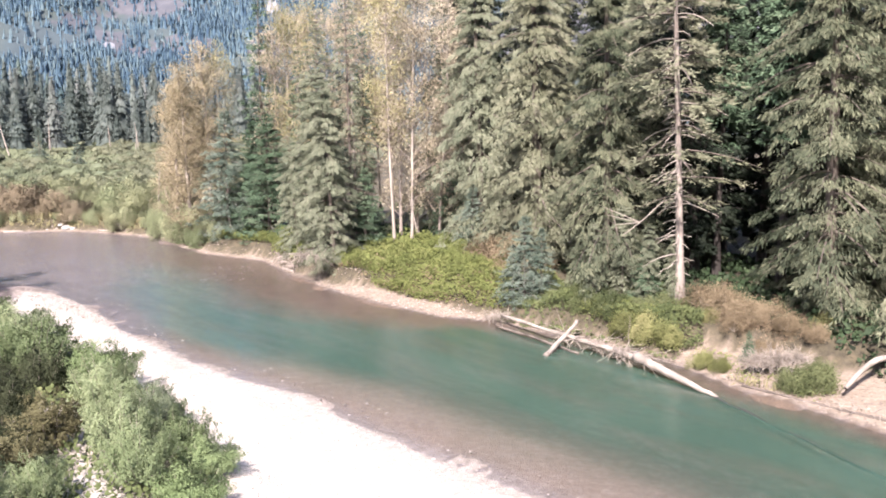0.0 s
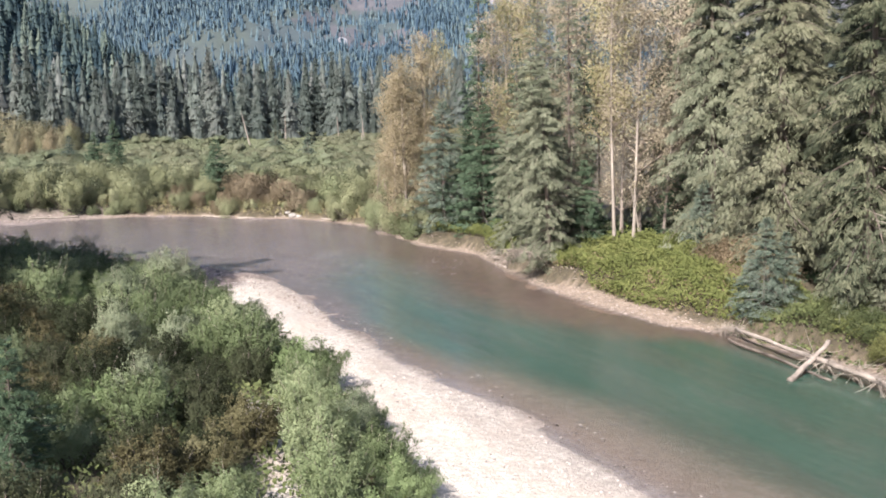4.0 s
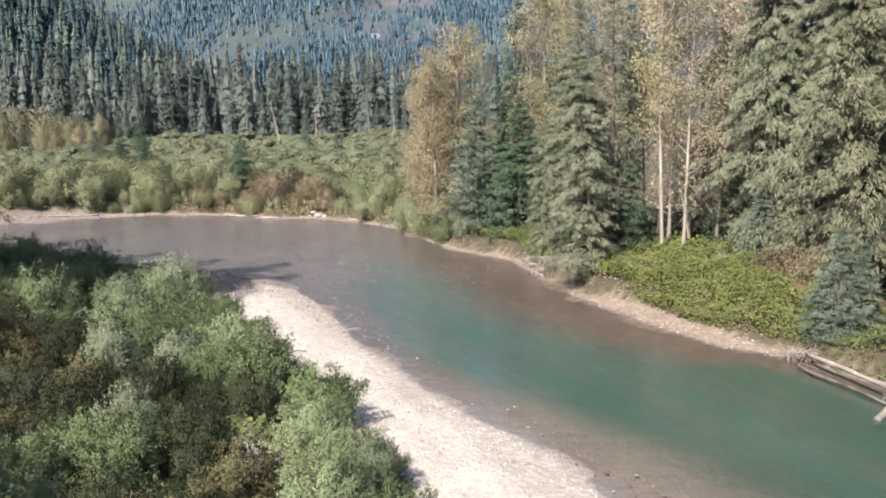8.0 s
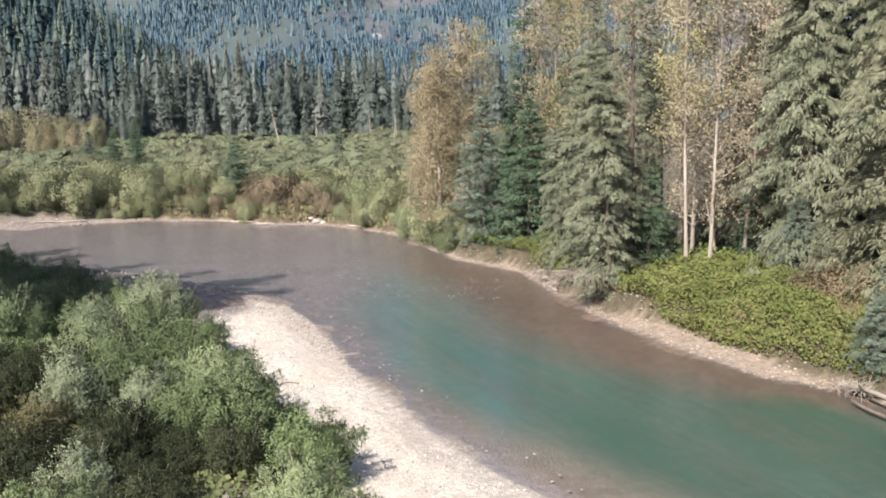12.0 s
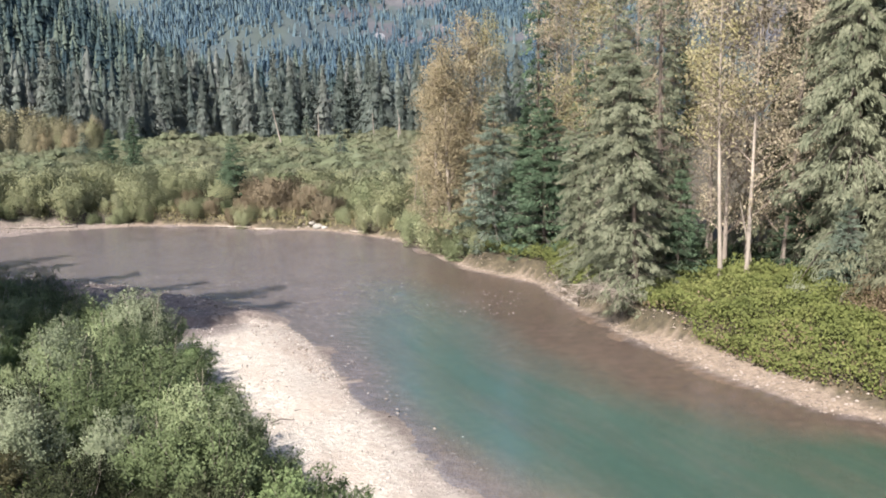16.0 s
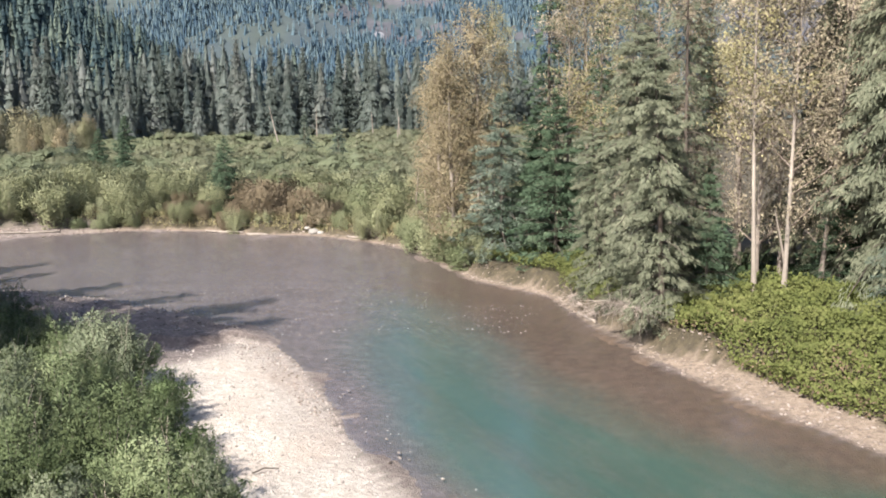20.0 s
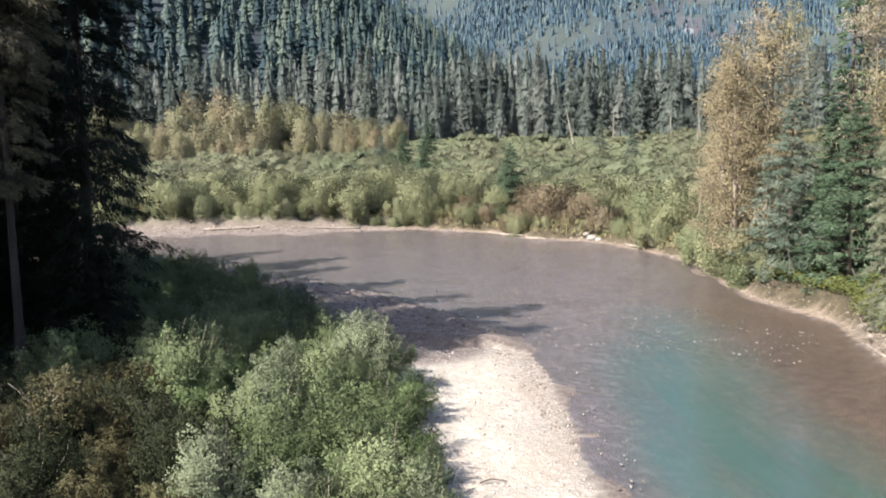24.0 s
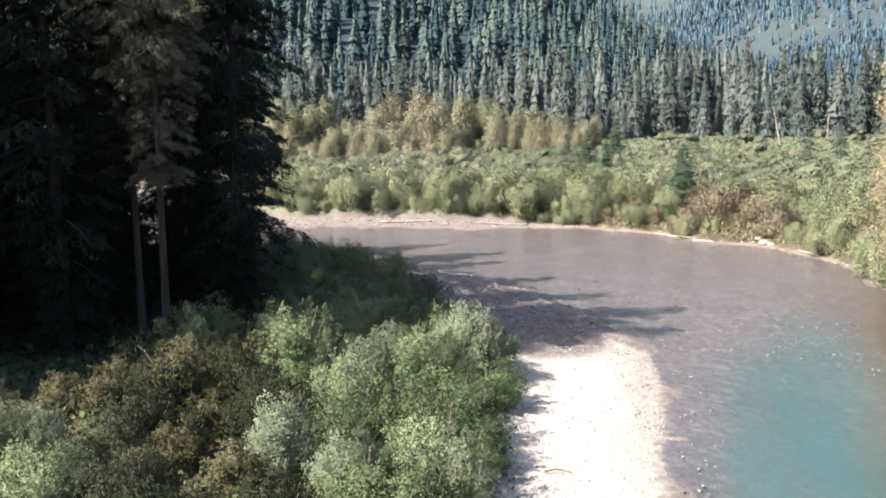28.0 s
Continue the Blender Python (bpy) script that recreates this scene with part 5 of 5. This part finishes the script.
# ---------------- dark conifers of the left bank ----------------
# wood shade is in these colours; the front two keep lighter, sunlit needles
DARK = [conifer("shaded_spruce", "tall spruce with bare lower trunk coloured dark as shade", 26, 3.9, 0.17, 21, NEEDLE_SUNLIT, bark_material=BARK_DULL, bend=0.6, lo=0.29, skirt=0.3, reach=0.4, nb=300, ns=240, droop=0.75, size=0.25, fat=0.6, hang=1.0, wood=BARK_DARK),
        conifer("shaded_spruce", "tall dense spruce coloured dark as shade", 25, 3.8, 0.28, 22, NEEDLE_WOOD, bend=0.6, lo=0.03, skirt=0.4, reach=0.35, nb=340, ns=270, droop=0.6, size=0.27, fat=0.6, hang=1.0, bark_material=BARK_DARK, wood=BARK_DARK)]
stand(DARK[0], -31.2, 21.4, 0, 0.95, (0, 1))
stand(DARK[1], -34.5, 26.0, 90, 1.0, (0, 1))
# the spruce at (-31.7, 11.2) is unseen, added to block the sun
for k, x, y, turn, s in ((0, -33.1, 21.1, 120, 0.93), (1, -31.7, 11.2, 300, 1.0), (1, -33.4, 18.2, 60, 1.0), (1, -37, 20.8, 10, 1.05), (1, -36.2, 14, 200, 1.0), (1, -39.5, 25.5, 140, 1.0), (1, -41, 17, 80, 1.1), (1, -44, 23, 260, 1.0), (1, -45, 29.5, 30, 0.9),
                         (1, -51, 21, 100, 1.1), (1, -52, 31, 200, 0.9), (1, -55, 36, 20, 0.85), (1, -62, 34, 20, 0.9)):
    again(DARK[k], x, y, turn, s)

# ---------------- fallen wood ----------------


def log_mesh(name, a, b, r0, r1, material, seed, n=14, sides=12, sag=0.0):
    """A worn log from a to b with uneven girth and capped ends."""
    rng = np.random.default_rng(seed)
    t = np.linspace(0, 1, n)
    p = np.array(a) + np.outer(t, np.subtract(b, a))
    p += rng.normal(0, 0.015, p.shape)
    p[:, 2] -= sag * np.sin(t * math.pi)
    v, f = tube(p, (r0 + (r1 - r0) * t) * rng.uniform(0.93, 1.07, n), sides)
    v = v + rng.normal(0, 0.012, v.shape)
    m = len(v)
    v = np.concatenate([v, p[:1], p[-1:]])
    caps = [(m, (j + 1) % sides, j, j) for j in range(sides)] + [(m + 1, m - sides + j, m - sides + (j + 1) % sides, m - sides + (j + 1) % sides) for j in range(sides)]
    bm = bmesh.new()
    vs = [bm.verts.new(c) for c in v]
    for q in [tuple(x) for x in f] + [c[:3] for c in caps]:
        bm.faces.new([vs[i] for i in q])
    bm.normal_update()
    me = bpy.data.meshes.new(name)
    bm.to_mesh(me)
    bm.free()
    me.materials.append(material)
    for poly in me.polygons:
        poly.use_smooth = True
    return me


def snags_on(a, b, n, ln, seed, lo=0.0, hi=1.0, down=0.5, rad=0.02, bias=(0, 0, 0)):
    """Bare broken branches along a line."""
    rng = np.random.default_rng(seed)
    out = []
    for _ in range(n):
        base = np.array(a) + (lo + (hi - lo) * rng.random()) * np.subtract(b, a)
        d = unit(rng.normal(size=3) * np.array([1, 1, 0.5]) + np.array(bias) + np.array([0, 0, -down]) * rng.random())
        k = np.linspace(0, 1, 5)
        line = base + np.outer(k, d) * ln * rng.uniform(0.4, 1.2) + rng.normal(0, 0.04, (5, 3)) * k[:, None]
        line[:, 2] = np.maximum(line[:, 2], -0.25)
        out.append(tube(line, np.linspace(rad, rad * 0.3, 5), 4))
    return joined(out)


def fallen_tree():
    top = thing("fallen_tree", "bleached fallen tree lying along the bank in the water", "log", at=(0, 0, 0))
    a, b, c = (5.0, 32.5, 0.5), (10.7, 24.1, 0.45), (12.75, 20.4, -0.02)
    part("slender_trunk", log_mesh("slender_trunk", a, b, 0.075, 0.12, DRIFT, 201), top)
    part("thick_trunk", log_mesh("thick_trunk", (10.4, 24.5, 0.5), c, 0.23, 0.07, DRIFT, 202), top, "thick splintered bleached butt")
    part("dead_branchwork", mesh_of("dead_branchwork", *snags_on((7.6, 28.7, 0.5), (11.0, 23.8, 0.5), 150, 1.5, 203, down=0.5, bias=(0.35, -0.75, 0.0), rad=0.018), TWIG), top, "tangle of broken twigs")
    part("root_tangle", mesh_of("root_tangle", *snags_on((4.3, 33.2, 0.3), (5.3, 32.4, 0.5), 150, 0.7, 204, down=0.2, rad=0.015), TWIG), top, "grey tangle of dead twigs")
    return top


fallen_tree()
log = thing("cross_log", "short weathered log lying across the fallen tree", "log")
part("stem", log_mesh("stem", (6.75, 26.2, 0.0), (8.6, 29.4, 0.9), 0.11, 0.09, BARK_GREY, 205), log)
log = thing("thin_log", "thin bare pole floating beside the fallen tree", "log")
part("stem", log_mesh("stem", (4.7, 31.9, 0.12), (8.3, 26.6, 0.05), 0.05, 0.06, BARK, 206), log)
log = thing("sunken_log", "dark waterlogged pole lying just awash in the river", "log")
part("stem", log_mesh("stem", (12.6, 20.6, -0.03), (15.6, 12.6, -0.06), 0.055, 0.045, SUNKEN, 207), log)
# pole added to draw the dark line of shade under the bank's ledge
log = thing("bank_log", "bark-brown log half buried in the bank, drawing its dark undercut line", "log")
part("stem", log_mesh("stem", (14.1, 21.7, 0.10), (18.0, 17.2, 0.12), 0.05, 0.08, BARK, 208, sag=0.05), log)
part("dead_branchwork", mesh_of("dead_branchwork", *snags_on((16.2, 19.1, 0.35), (17.6, 17.5, 0.35), 16, 0.6, 209, down=0.1), TWIG), log)
log = thing("bent_driftwood", "pale bent driftwood root on the bank", "log")
k = np.linspace(0, 1, 8)
part("stem", mesh_of("stem", *tube(np.stack([17.2 + 2.9 * k, 19.6 + 2.2 * k, 0.62 + 0.75 * np.sin(k * 2.4)], -1), np.linspace(0.08, 0.14, 8), 8), DRIFT, True), log)
for n, (x, y, dx, dy, r) in enumerate(((-26.6, 68.6, 2.6, -1.6, 0.09), (-42.2, 71.4, 1.8, 0.3, 0.14), (-58.6, 67.6, -4.4, -3.6, 0.1), (-66, 61.5, -3.6, -3.8, 0.13), (-47, 72.4, 4.0, -0.2, 0.09), (-33.2, 72.3, 2.0, -0.9, 0.12),
                                       (-10.2, 50.2, 1.2, -1.8, 0.10), (-22.8, 64.8, 1.6, -1.2, 0.13))):
    g = thing("driftwood_log", "bleached driftwood log on the far strand", "log", "driftwood along the bank")
    z0, z1 = height(x, y), height(x + dx, y + dy)
    part("stem", log_mesh("stem", (x, y, max(z0, 0) + r * 0.7), (x + dx, y + dy, max(z1, 0) + r * 0.7), r, r * 0.7, DRIFT, 210 + n, 8, 8), g)

# dead standing poles at the back of the meadow and among the birches
for n, (x, y, h, lx, ly, r) in enumerate(((-104, 190, 9.5, 0, -16, 0.22), (-106, 214, 9.0, 0, 1, 0.2), (-86, 205, 7.5, 0, -4, 0.18), (-80, 208, 8.5, 0, -8, 0.18), (-79, 203, 6.5, 0, 3, 0.18), (-58, 168, 9, 0, -5, 0.16),
                                          (-56, 165, 7, 0, -10, 0.15), (-54, 170, 8, 0, 6, 0.15), (-0.2, 49.6, 4.2, 0, -8, 0.10), (-27.6, 73.5, 5.5, 0, 3, 0.09), (-26.6, 74.2, 5.0, 0, -6, 0.08))):
    s = thing("dead_pole", "pale dead standing pole without branches", "dead tree", "dead poles")
    q, fl = trunk_line(h, r, np.random.default_rng(230 + n), 0.2)
    part("trunk", mesh_of("trunk", *tube(q, fl * 0.8 + r * 0.2, 7), DRIFT, True), s)
    stand(s, x, y, 0, 1, (lx, ly))
dead = thing("dead_twig_bush", "bleached leafless twigs above the willows", "dead shrub")
part("twigwork", mesh_of("twigwork", *snags_on((-25, 18.8, 1.6), (-25, 18.8, 2.8), 40, 1.0, 240, down=-1.6, rad=0.022), DRIFT), dead)
dead = thing("grey_brush", "grey leafless brush on the cut bank", "dead shrub")
part("twigwork", mesh_of("twigwork", *snags_on((14.7, 22.9, 0.7), (16.6, 21.9, 1.1), 900, 0.75, 241, down=-0.4, rad=0.014), TWIG), dead)
dead = thing("root_wad", "tangle of dead roots hanging from the cut bank", "dead roots")
part("twigwork", mesh_of("twigwork", *snags_on((-9.0, 48.4, 0.5), (-11.0, 52.0, 0.6), 80, 0.9, 242, down=0.6, rad=0.022), BARK_GREY), dead)
dead = thing("hanging_twigs", "grey dead twigs hanging under the leaning hemlock", "dead shrub")
part("twigwork", mesh_of("twigwork", *snags_on((-8.3, 45.4, 1.9), (-6.2, 43.9, 1.9), 170, 1.3, 243, down=0.9, rad=0.014), TWIG), dead)

# ---------------- low growth ----------------


def low_growth(name, label, poly, per, size, tall, material, seed, upright=0.3, clump=1.3, clear=0.0):
    """A low leafy cover over part of the bank, uneven in height."""
    rng = np.random.default_rng(seed)
    poly = np.array(poly, float)
    lo, hi = poly.min(0), poly.max(0)
    n = int(per * (hi - lo).prod())
    p = rng.uniform(lo, hi, (n, 2))
    p = p[inside(p, poly)]
    p = p[~inside(p, RIVER) & (np.minimum(distance(p, RIGHT), distance(p, LEFT)) > clear)]
    z = heights(p)
    mound = 0.55 + 0.45 * wobble(p, clump, seed)
    top = tall * np.clip(mound, 0.15, 1.2) * rng.uniform(0.0, 1.0, len(p)) ** 0.5
    way = rng.normal(size=(len(p), 3)) + np.array([0, 0, upright])
    ls = size * rng.uniform(0.5, 1.35, len(p))
    v, f = leaves(np.column_stack([p, z + top]), way, ls, ls * (0.36 if upright < 1 else 0.07), rng)
    return setting(name, mesh_of(name, v, f, material), label, "undergrowth", "stuff")


low_growth("thimbleberry_thicket", "bright yellow-green berry thicket on the bank top", [(-6.4, 46.0), (-2.9, 42.0), (-0.3, 38.3), (3.1, 35.6), (5.4, 33.9), (8.5, 36), (7, 41), (3.5, 47), (0, 50), (-4, 50.5)], 520, 0.13, 1.3, BERRY, 301, 0.3, 0.9, clear=1.0)
low_growth("thicket_edge", "browning leaves along the thicket's lower edge", [(-5.8, 45.2), (-2.7, 41.6), (-0.1, 38.1), (3.1, 35.5), (5.4, 34.2), (6.2, 35.6), (4.2, 37.4), (1.4, 40.4), (-1.4, 43.6), (-4.6, 46.8)], 70, 0.12, 0.9, LOW_RUST, 314, 0.3, 1.1, clear=1.2)
low_growth("green_undergrowth", "green leafy undergrowth above the fallen tree", [(5.6, 33.6), (8.6, 31.0), (11.4, 28.2), (12.4, 26.2), (13.8, 26.4), (14.6, 30), (12, 34), (8.5, 36)], 500, 0.115, 1.0, LOW_GREEN, 302, clear=0.35)
low_growth("yellow_undergrowth", "yellow-green bushes at the foot of the bank", [(8.8, 30.6), (11.2, 28.0), (12.2, 26.0), (13.2, 27), (11.2, 30.2), (9.4, 31.8)], 280, 0.11, 0.9, BERRY, 303, clear=0.3)
low_growth("bank_face_growth", "tufts of yellowing grass and herbs on the bank face", [(4.4, 33.0), (7.4, 30.4), (10.1, 27.7), (12.2, 25.1), (12.9, 26.2), (11, 29), (8.2, 32), (5.2, 34.4)], 60, 0.16, 0.3, LOW_GREEN, 312, 0.9, clear=0.15)
low_growth("slump_plants", "small green and yellow plants on the slumped soil", [(12.6, 25.4), (13.8, 22.4), (16, 19.4), (17.6, 20), (16, 23.4), (14, 26.4)], 55, 0.10, 0.5, BERRY, 313, 0.4, 0.8, clear=0.7)
low_growth("rusty_undergrowth", "rust-coloured shrubs on the slumped bank", [(14.6, 27.4), (15.4, 25.8), (16.6, 24.6), (18.8, 24.8), (17.4, 28.5), (15, 30)], 260, 0.08, 0.5, LOW_RUST, 304, clear=0.6)
low_growth("bank_grass", "dry yellow grass tufts on the slumped bank", [(13.2, 21.9), (13.9, 21.0), (15.0, 20.4), (15.3, 21.0), (14.4, 22.0), (13.6, 22.6)], 130, 0.34, 0.15, GRASS, 305, 1.6, clear=0.4)
low_growth("bank_top_shrubs", "olive-green shrubs along the upper bank", [(-9.5, 50.5), (-12.6, 56), (-18.6, 60), (-23, 66.5), (-20, 70), (-14, 62), (-8, 55), (-6.5, 49)], 380, 0.13, 1.2, BERRY, 306, clear=1.0)
low_growth("wood_edge_undergrowth", "leafy undergrowth along the woods, coloured dark as shade", [(14.5, 29.5), (18, 24.5), (20, 18), (26, 10), (34, 16), (30, 30), (24, 40), (16, 46), (8, 52), (0, 60), (-8, 60), (-2, 50.5), (4, 47.5), (9, 37)], 30, 0.3, 0.7, LOW_DARK, 307, clear=2.5)
low_growth("far_strand_grass", "dry yellow grass along the far strand", [(-28, 69.6), (-37, 73.8), (-42, 72), (-49, 72.8), (-54.5, 72), (-59, 70), (-64, 68), (-70.5, 64), (-73, 60), (-76, 54), (-79, 55), (-76, 61), (-70, 68), (-61, 73), (-52, 76), (-37, 76.5), (-28, 72)], 60, 0.55, 0.3, GRASS, 308, 1.6, clear=1.0)
low_growth("meadow_grass", "pale green grass at the back of the meadow", [from_eye(a, 160) for a in range(20, 44, 4)] + [from_eye(a, 285) for a in range(42, 18, -4)], 7, 0.6, 0.5, MEADOW_GRASS, 315, 0.9, 6.0)
low_growth("thicket_floor", "low leafy growth between the willows", THICKET, 60, 0.17, 0.7, LOW_GREEN, 309, 0.3, 2.0)
low_growth("bar_edge_plants", "small scattered plants at the willows' edge", [(-3.2, 9), (-4.2, 13.2), (-7.2, 17.6), (-11.8, 22.6), (-16.4, 26.2), (-20.8, 30.8), (-21.6, 29), (-12.4, 21), (-7.6, 16.2), (-4.8, 12)], 26, 0.13, 0.35, LOW_GREEN, 310, 0.3, 1.0)

low_growth("shaded_floor", "leafy undergrowth under the shaded spruces, coloured dark as shade", [(-27, 10), (-27.5, 18), (-31, 25), (-36, 30), (-44, 33), (-60, 36), (-66, 26), (-50, 14), (-40, 6)], 26, 0.3, 0.9, LOW_DARK, 311, 0.3, 2.0)

# ---------------- stones ----------------


def pebble(seed):
    bm = bmesh.new()
    bmesh.ops.create_icosphere(bm, subdivisions=1, radius=1.0)
    rng = np.random.default_rng(seed)
    s = rng.uniform(0.65, 1.2, 3) * np.array([1, 1, 0.6])
    for v in bm.verts:
        v.co = Vector([c * k * rng.uniform(0.85, 1.12) for c, k in zip(v.co, s)])
    v = np.array([x.co for x in bm.verts])
    f = np.array([[q.index for q in x.verts] for x in bm.faces])
    bm.free()
    return v, f


PEBBLES = [pebble(400 + k) for k in range(6)]


def stone_field(name, label, poly, per, lo, hi, seed, material, wet=False):
    rng = np.random.default_rng(seed)
    poly = np.array(poly, float)
    a, b = poly.min(0), poly.max(0)
    p = rng.uniform(a, b, (int(per * (b - a).prod()), 2))
    p = p[inside(p, poly)]
    p = p[inside(p, RIVER) == wet]
    z = heights(p)
    s = lo + (hi - lo) * rng.random(len(p)) ** 3
    if wet:
        z = np.maximum(z, -s * 0.35)
    pieces = []
    for (x, y), h, r in zip(p, z, s):
        v, f = PEBBLES[rng.integers(6)]
        an = rng.uniform(0, 6.28)
        c, n = math.cos(an) * r, math.sin(an) * r
        pieces.append((np.column_stack([c * v[:, 0] - n * v[:, 1] + x, n * v[:, 0] + c * v[:, 1] + y, v[:, 2] * r + h + r * 0.2]), f))
    return setting(name, mesh_of(name, *joined(pieces), material, True), label, "stones", "stuff")


BAR = [(-2.0, 8), (5.8, 10.2), (1.3, 14.8), (-4.5, 21.0), (-7.7, 23.4), (-12.2, 28.3), (-16.1, 33.2), (-20.4, 38.4), (-22.4, 40.2), (-24, 40.2), (-26.3, 38.5), (-29, 37.6), (-26, 34), (-21, 30), (-16, 25.5), (-11.4, 22), (-6.5, 17), (-3.4, 13)]
stone_field("bar_pebbles", "pale rounded pebbles strewn over the gravel bar", BAR, 16, 0.015, 0.07, 410, ROCK)
stone_field("strand_pebbles", "reddish-grey stones on the cut bank's strand", [(-8, 46), (-5.7, 42.2), (-3.4, 39), (-2, 37.1), (0, 35.7), (1.7, 33.6), (4.2, 33.4), (4.6, 36), (1, 39.6), (-3, 44)], 26, 0.02, 0.09, 411, BANK_STONE)
stone_field("bank_pebbles", "tan stones on the narrow strand below the woods", [(-9.4, 48.5), (-12.5, 54), (-15.6, 56), (-18.2, 57.5), (-21.2, 61.2), (-20.4, 62), (-17.4, 58.8), (-15, 57.2), (-11.6, 55), (-8.4, 49)], 26, 0.02, 0.09, 418, BANK_STONE)
stone_field("tip_cobbles", "brown cobbles packed on the bar's wet tip", [(-24, 40.1), (-22.4, 40.2), (-20.4, 38.5), (-16.1, 33.2), (-14.4, 31.0), (-16.2, 32.0), (-20.0, 35.6), (-22.8, 37.6)], 34, 0.02, 0.075, 415, BANK_STONE)
stone_field("far_strand_stones", "grey and tan stones along the far strand", [(-23.7, 65.2), (-29.8, 70), (-37, 73.4), (-41.5, 71.4), (-48.7, 72.2), (-54, 71), (-60, 64.8), (-68, 57.4), (-75, 49), (-79, 52), (-72, 61), (-62, 69), (-50, 74), (-37, 75), (-23, 67)], 7, 0.03, 0.16, 416, BANK_STONE)
stone_field("slump_stones", "tan clods and stones on the slumped bank", [(12.2, 25.2), (13.8, 22), (17.4, 16.6), (19, 17.4), (16.6, 22), (14, 26.4)], 24, 0.02, 0.06, 417, BANK_STONE)
stone_field("riffle_stones", "wet stones breaking the shallow riffle", [(-36, 40.5), (-24, 40.8), (-20, 43.5), (-12, 45.5), (-12, 51), (-22, 54), (-38, 50)], 5.5, 0.02, 0.075, 412, WET, True)
stone_field("shoal_stones", "dark wet cobbles on the shaded shoal", [(-44, 41.2), (-34, 38.0), (-25.5, 38.4), (-24.5, 42), (-29, 44.5), (-35, 46.5), (-42, 47)], 8, 0.03, 0.12, 413, WET, True)
stone_field("margin_stones", "wet stones along the water's edge", [(5.8, 9.9), (1.6, 15), (-4.4, 21.4), (-12, 28.7), (-16, 33.5), (-20, 38.8), (-18.8, 39.4), (-10.6, 29.5), (-3.2, 22.4), (2.6, 16), (7, 11)], 4, 0.02, 0.08, 414, WET, True)
rng = np.random.default_rng(420)
for x, y, r in ((-37.0, 73.8, 0.55), (-36.3, 73.6, 0.3), (-37.7, 74.0, 0.34)):
    bm = bmesh.new()
    bmesh.ops.create_icosphere(bm, subdivisions=3, radius=r)
    for v in bm.verts:
        v.co *= 1 + 0.16 * noise.noise(v.co * 1.7 / r + Vector((x, y, 0)))
        v.co.z *= 0.6
    me = bpy.data.meshes.new("boulder")
    bm.to_mesh(me)
    bm.free()
    me.materials.append(WHITE_ROCK)
    for q in me.polygons:
        q.use_smooth = True
    ob = tagged(new("boulder", me), "pale bleached boulder at the far bank's edge", "boulder", "pale boulders")
    ob.matrix_basis = pose(x, y, max(height(x, y), 0) + 0.12 * r, 0, 0, 30 * x)
stick = thing("dry_stick", "thin dark bent stick lying on the gravel bar", "stick")
part("stem", mesh_of("stem", *tube([(-15.4, 26.6, height(-15.4, 26.6) + 0.05), (-15.25, 26.95, height(-15.2, 27) + 0.16), (-15.0, 27.4, height(-15, 27.4) + 0.05)], [0.03, 0.025, 0.015], 5), BARK), stick)

# spruces added, mostly out of view, to block the sun from the left wood's edge
spots, rng = scatter([(-33.2, 13), (-32.6, 2), (-34, -24), (-64, -24), (-68, 30), (-58, 27), (-47, 14), (-38, 10)], 4.1, 450)
SHADY = conifer("shaded_spruce", "tall dense spruce added to shade the wood, mostly out of view", 25, 4.4, 0.28, 23, NEEDLE_WOOD, lo=0.02, nb=200, ns=36, droop=0.6, size=1.0, fat=1.6, bark_material=BARK_DARK, wood=BARK_DARK)
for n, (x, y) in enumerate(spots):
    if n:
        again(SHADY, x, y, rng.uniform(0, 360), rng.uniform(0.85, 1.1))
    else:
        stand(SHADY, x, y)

# pale scree and old snow high on the mountain
def scree(yaw, elevation, wide, tall, seed):
    rs = np.arange(1050, 2000, 4.0)
    over = mountain_height(np.full(len(rs), float(yaw)), rs) - (10.2 + math.tan(math.radians(elevation)) * rs)
    r0 = rs[np.argmax(over > 0)]
    n, m = 9, 7
    u, v = np.meshgrid(np.linspace(-1, 1, n), np.linspace(-1, 1, m), indexing="ij")
    rim = 1 + 0.5 * fbm(u * 2 + seed, v * 2, 1.0, 3, seed)
    ya, ra = yaw + math.degrees(wide / r0) / 2 * u * rim * np.sqrt(np.maximum(1 - 0.6 * v * v, 0.05)), r0 + tall * v * rim
    x, y = from_eye(ya.ravel(), ra.ravel())
    z = mountain_height(ya.ravel(), ra.ravel()) + 1.5
    i, j = np.meshgrid(np.arange(n - 1), np.arange(m - 1), indexing="ij")
    f = np.stack([i * m + j, i * m + j + 1, (i + 1) * m + j + 1, (i + 1) * m + j], -1).reshape(-1, 4)
    tagged(new("scree_patch", mesh_of("scree_patch", np.column_stack([x, y, z]), f, SCREE, True)), "pale scree patch high on the mountain", "scree", "scree patches")


SCREE = stone("pale_scree", ((0.10, 0.104, 0.118), (0.155, 0.158, 0.172), (0.22, 0.22, 0.232)), 0.1)
for yaw, el, wide, tall, seed in SCREES:
    scree(yaw, el, wide, tall, seed)
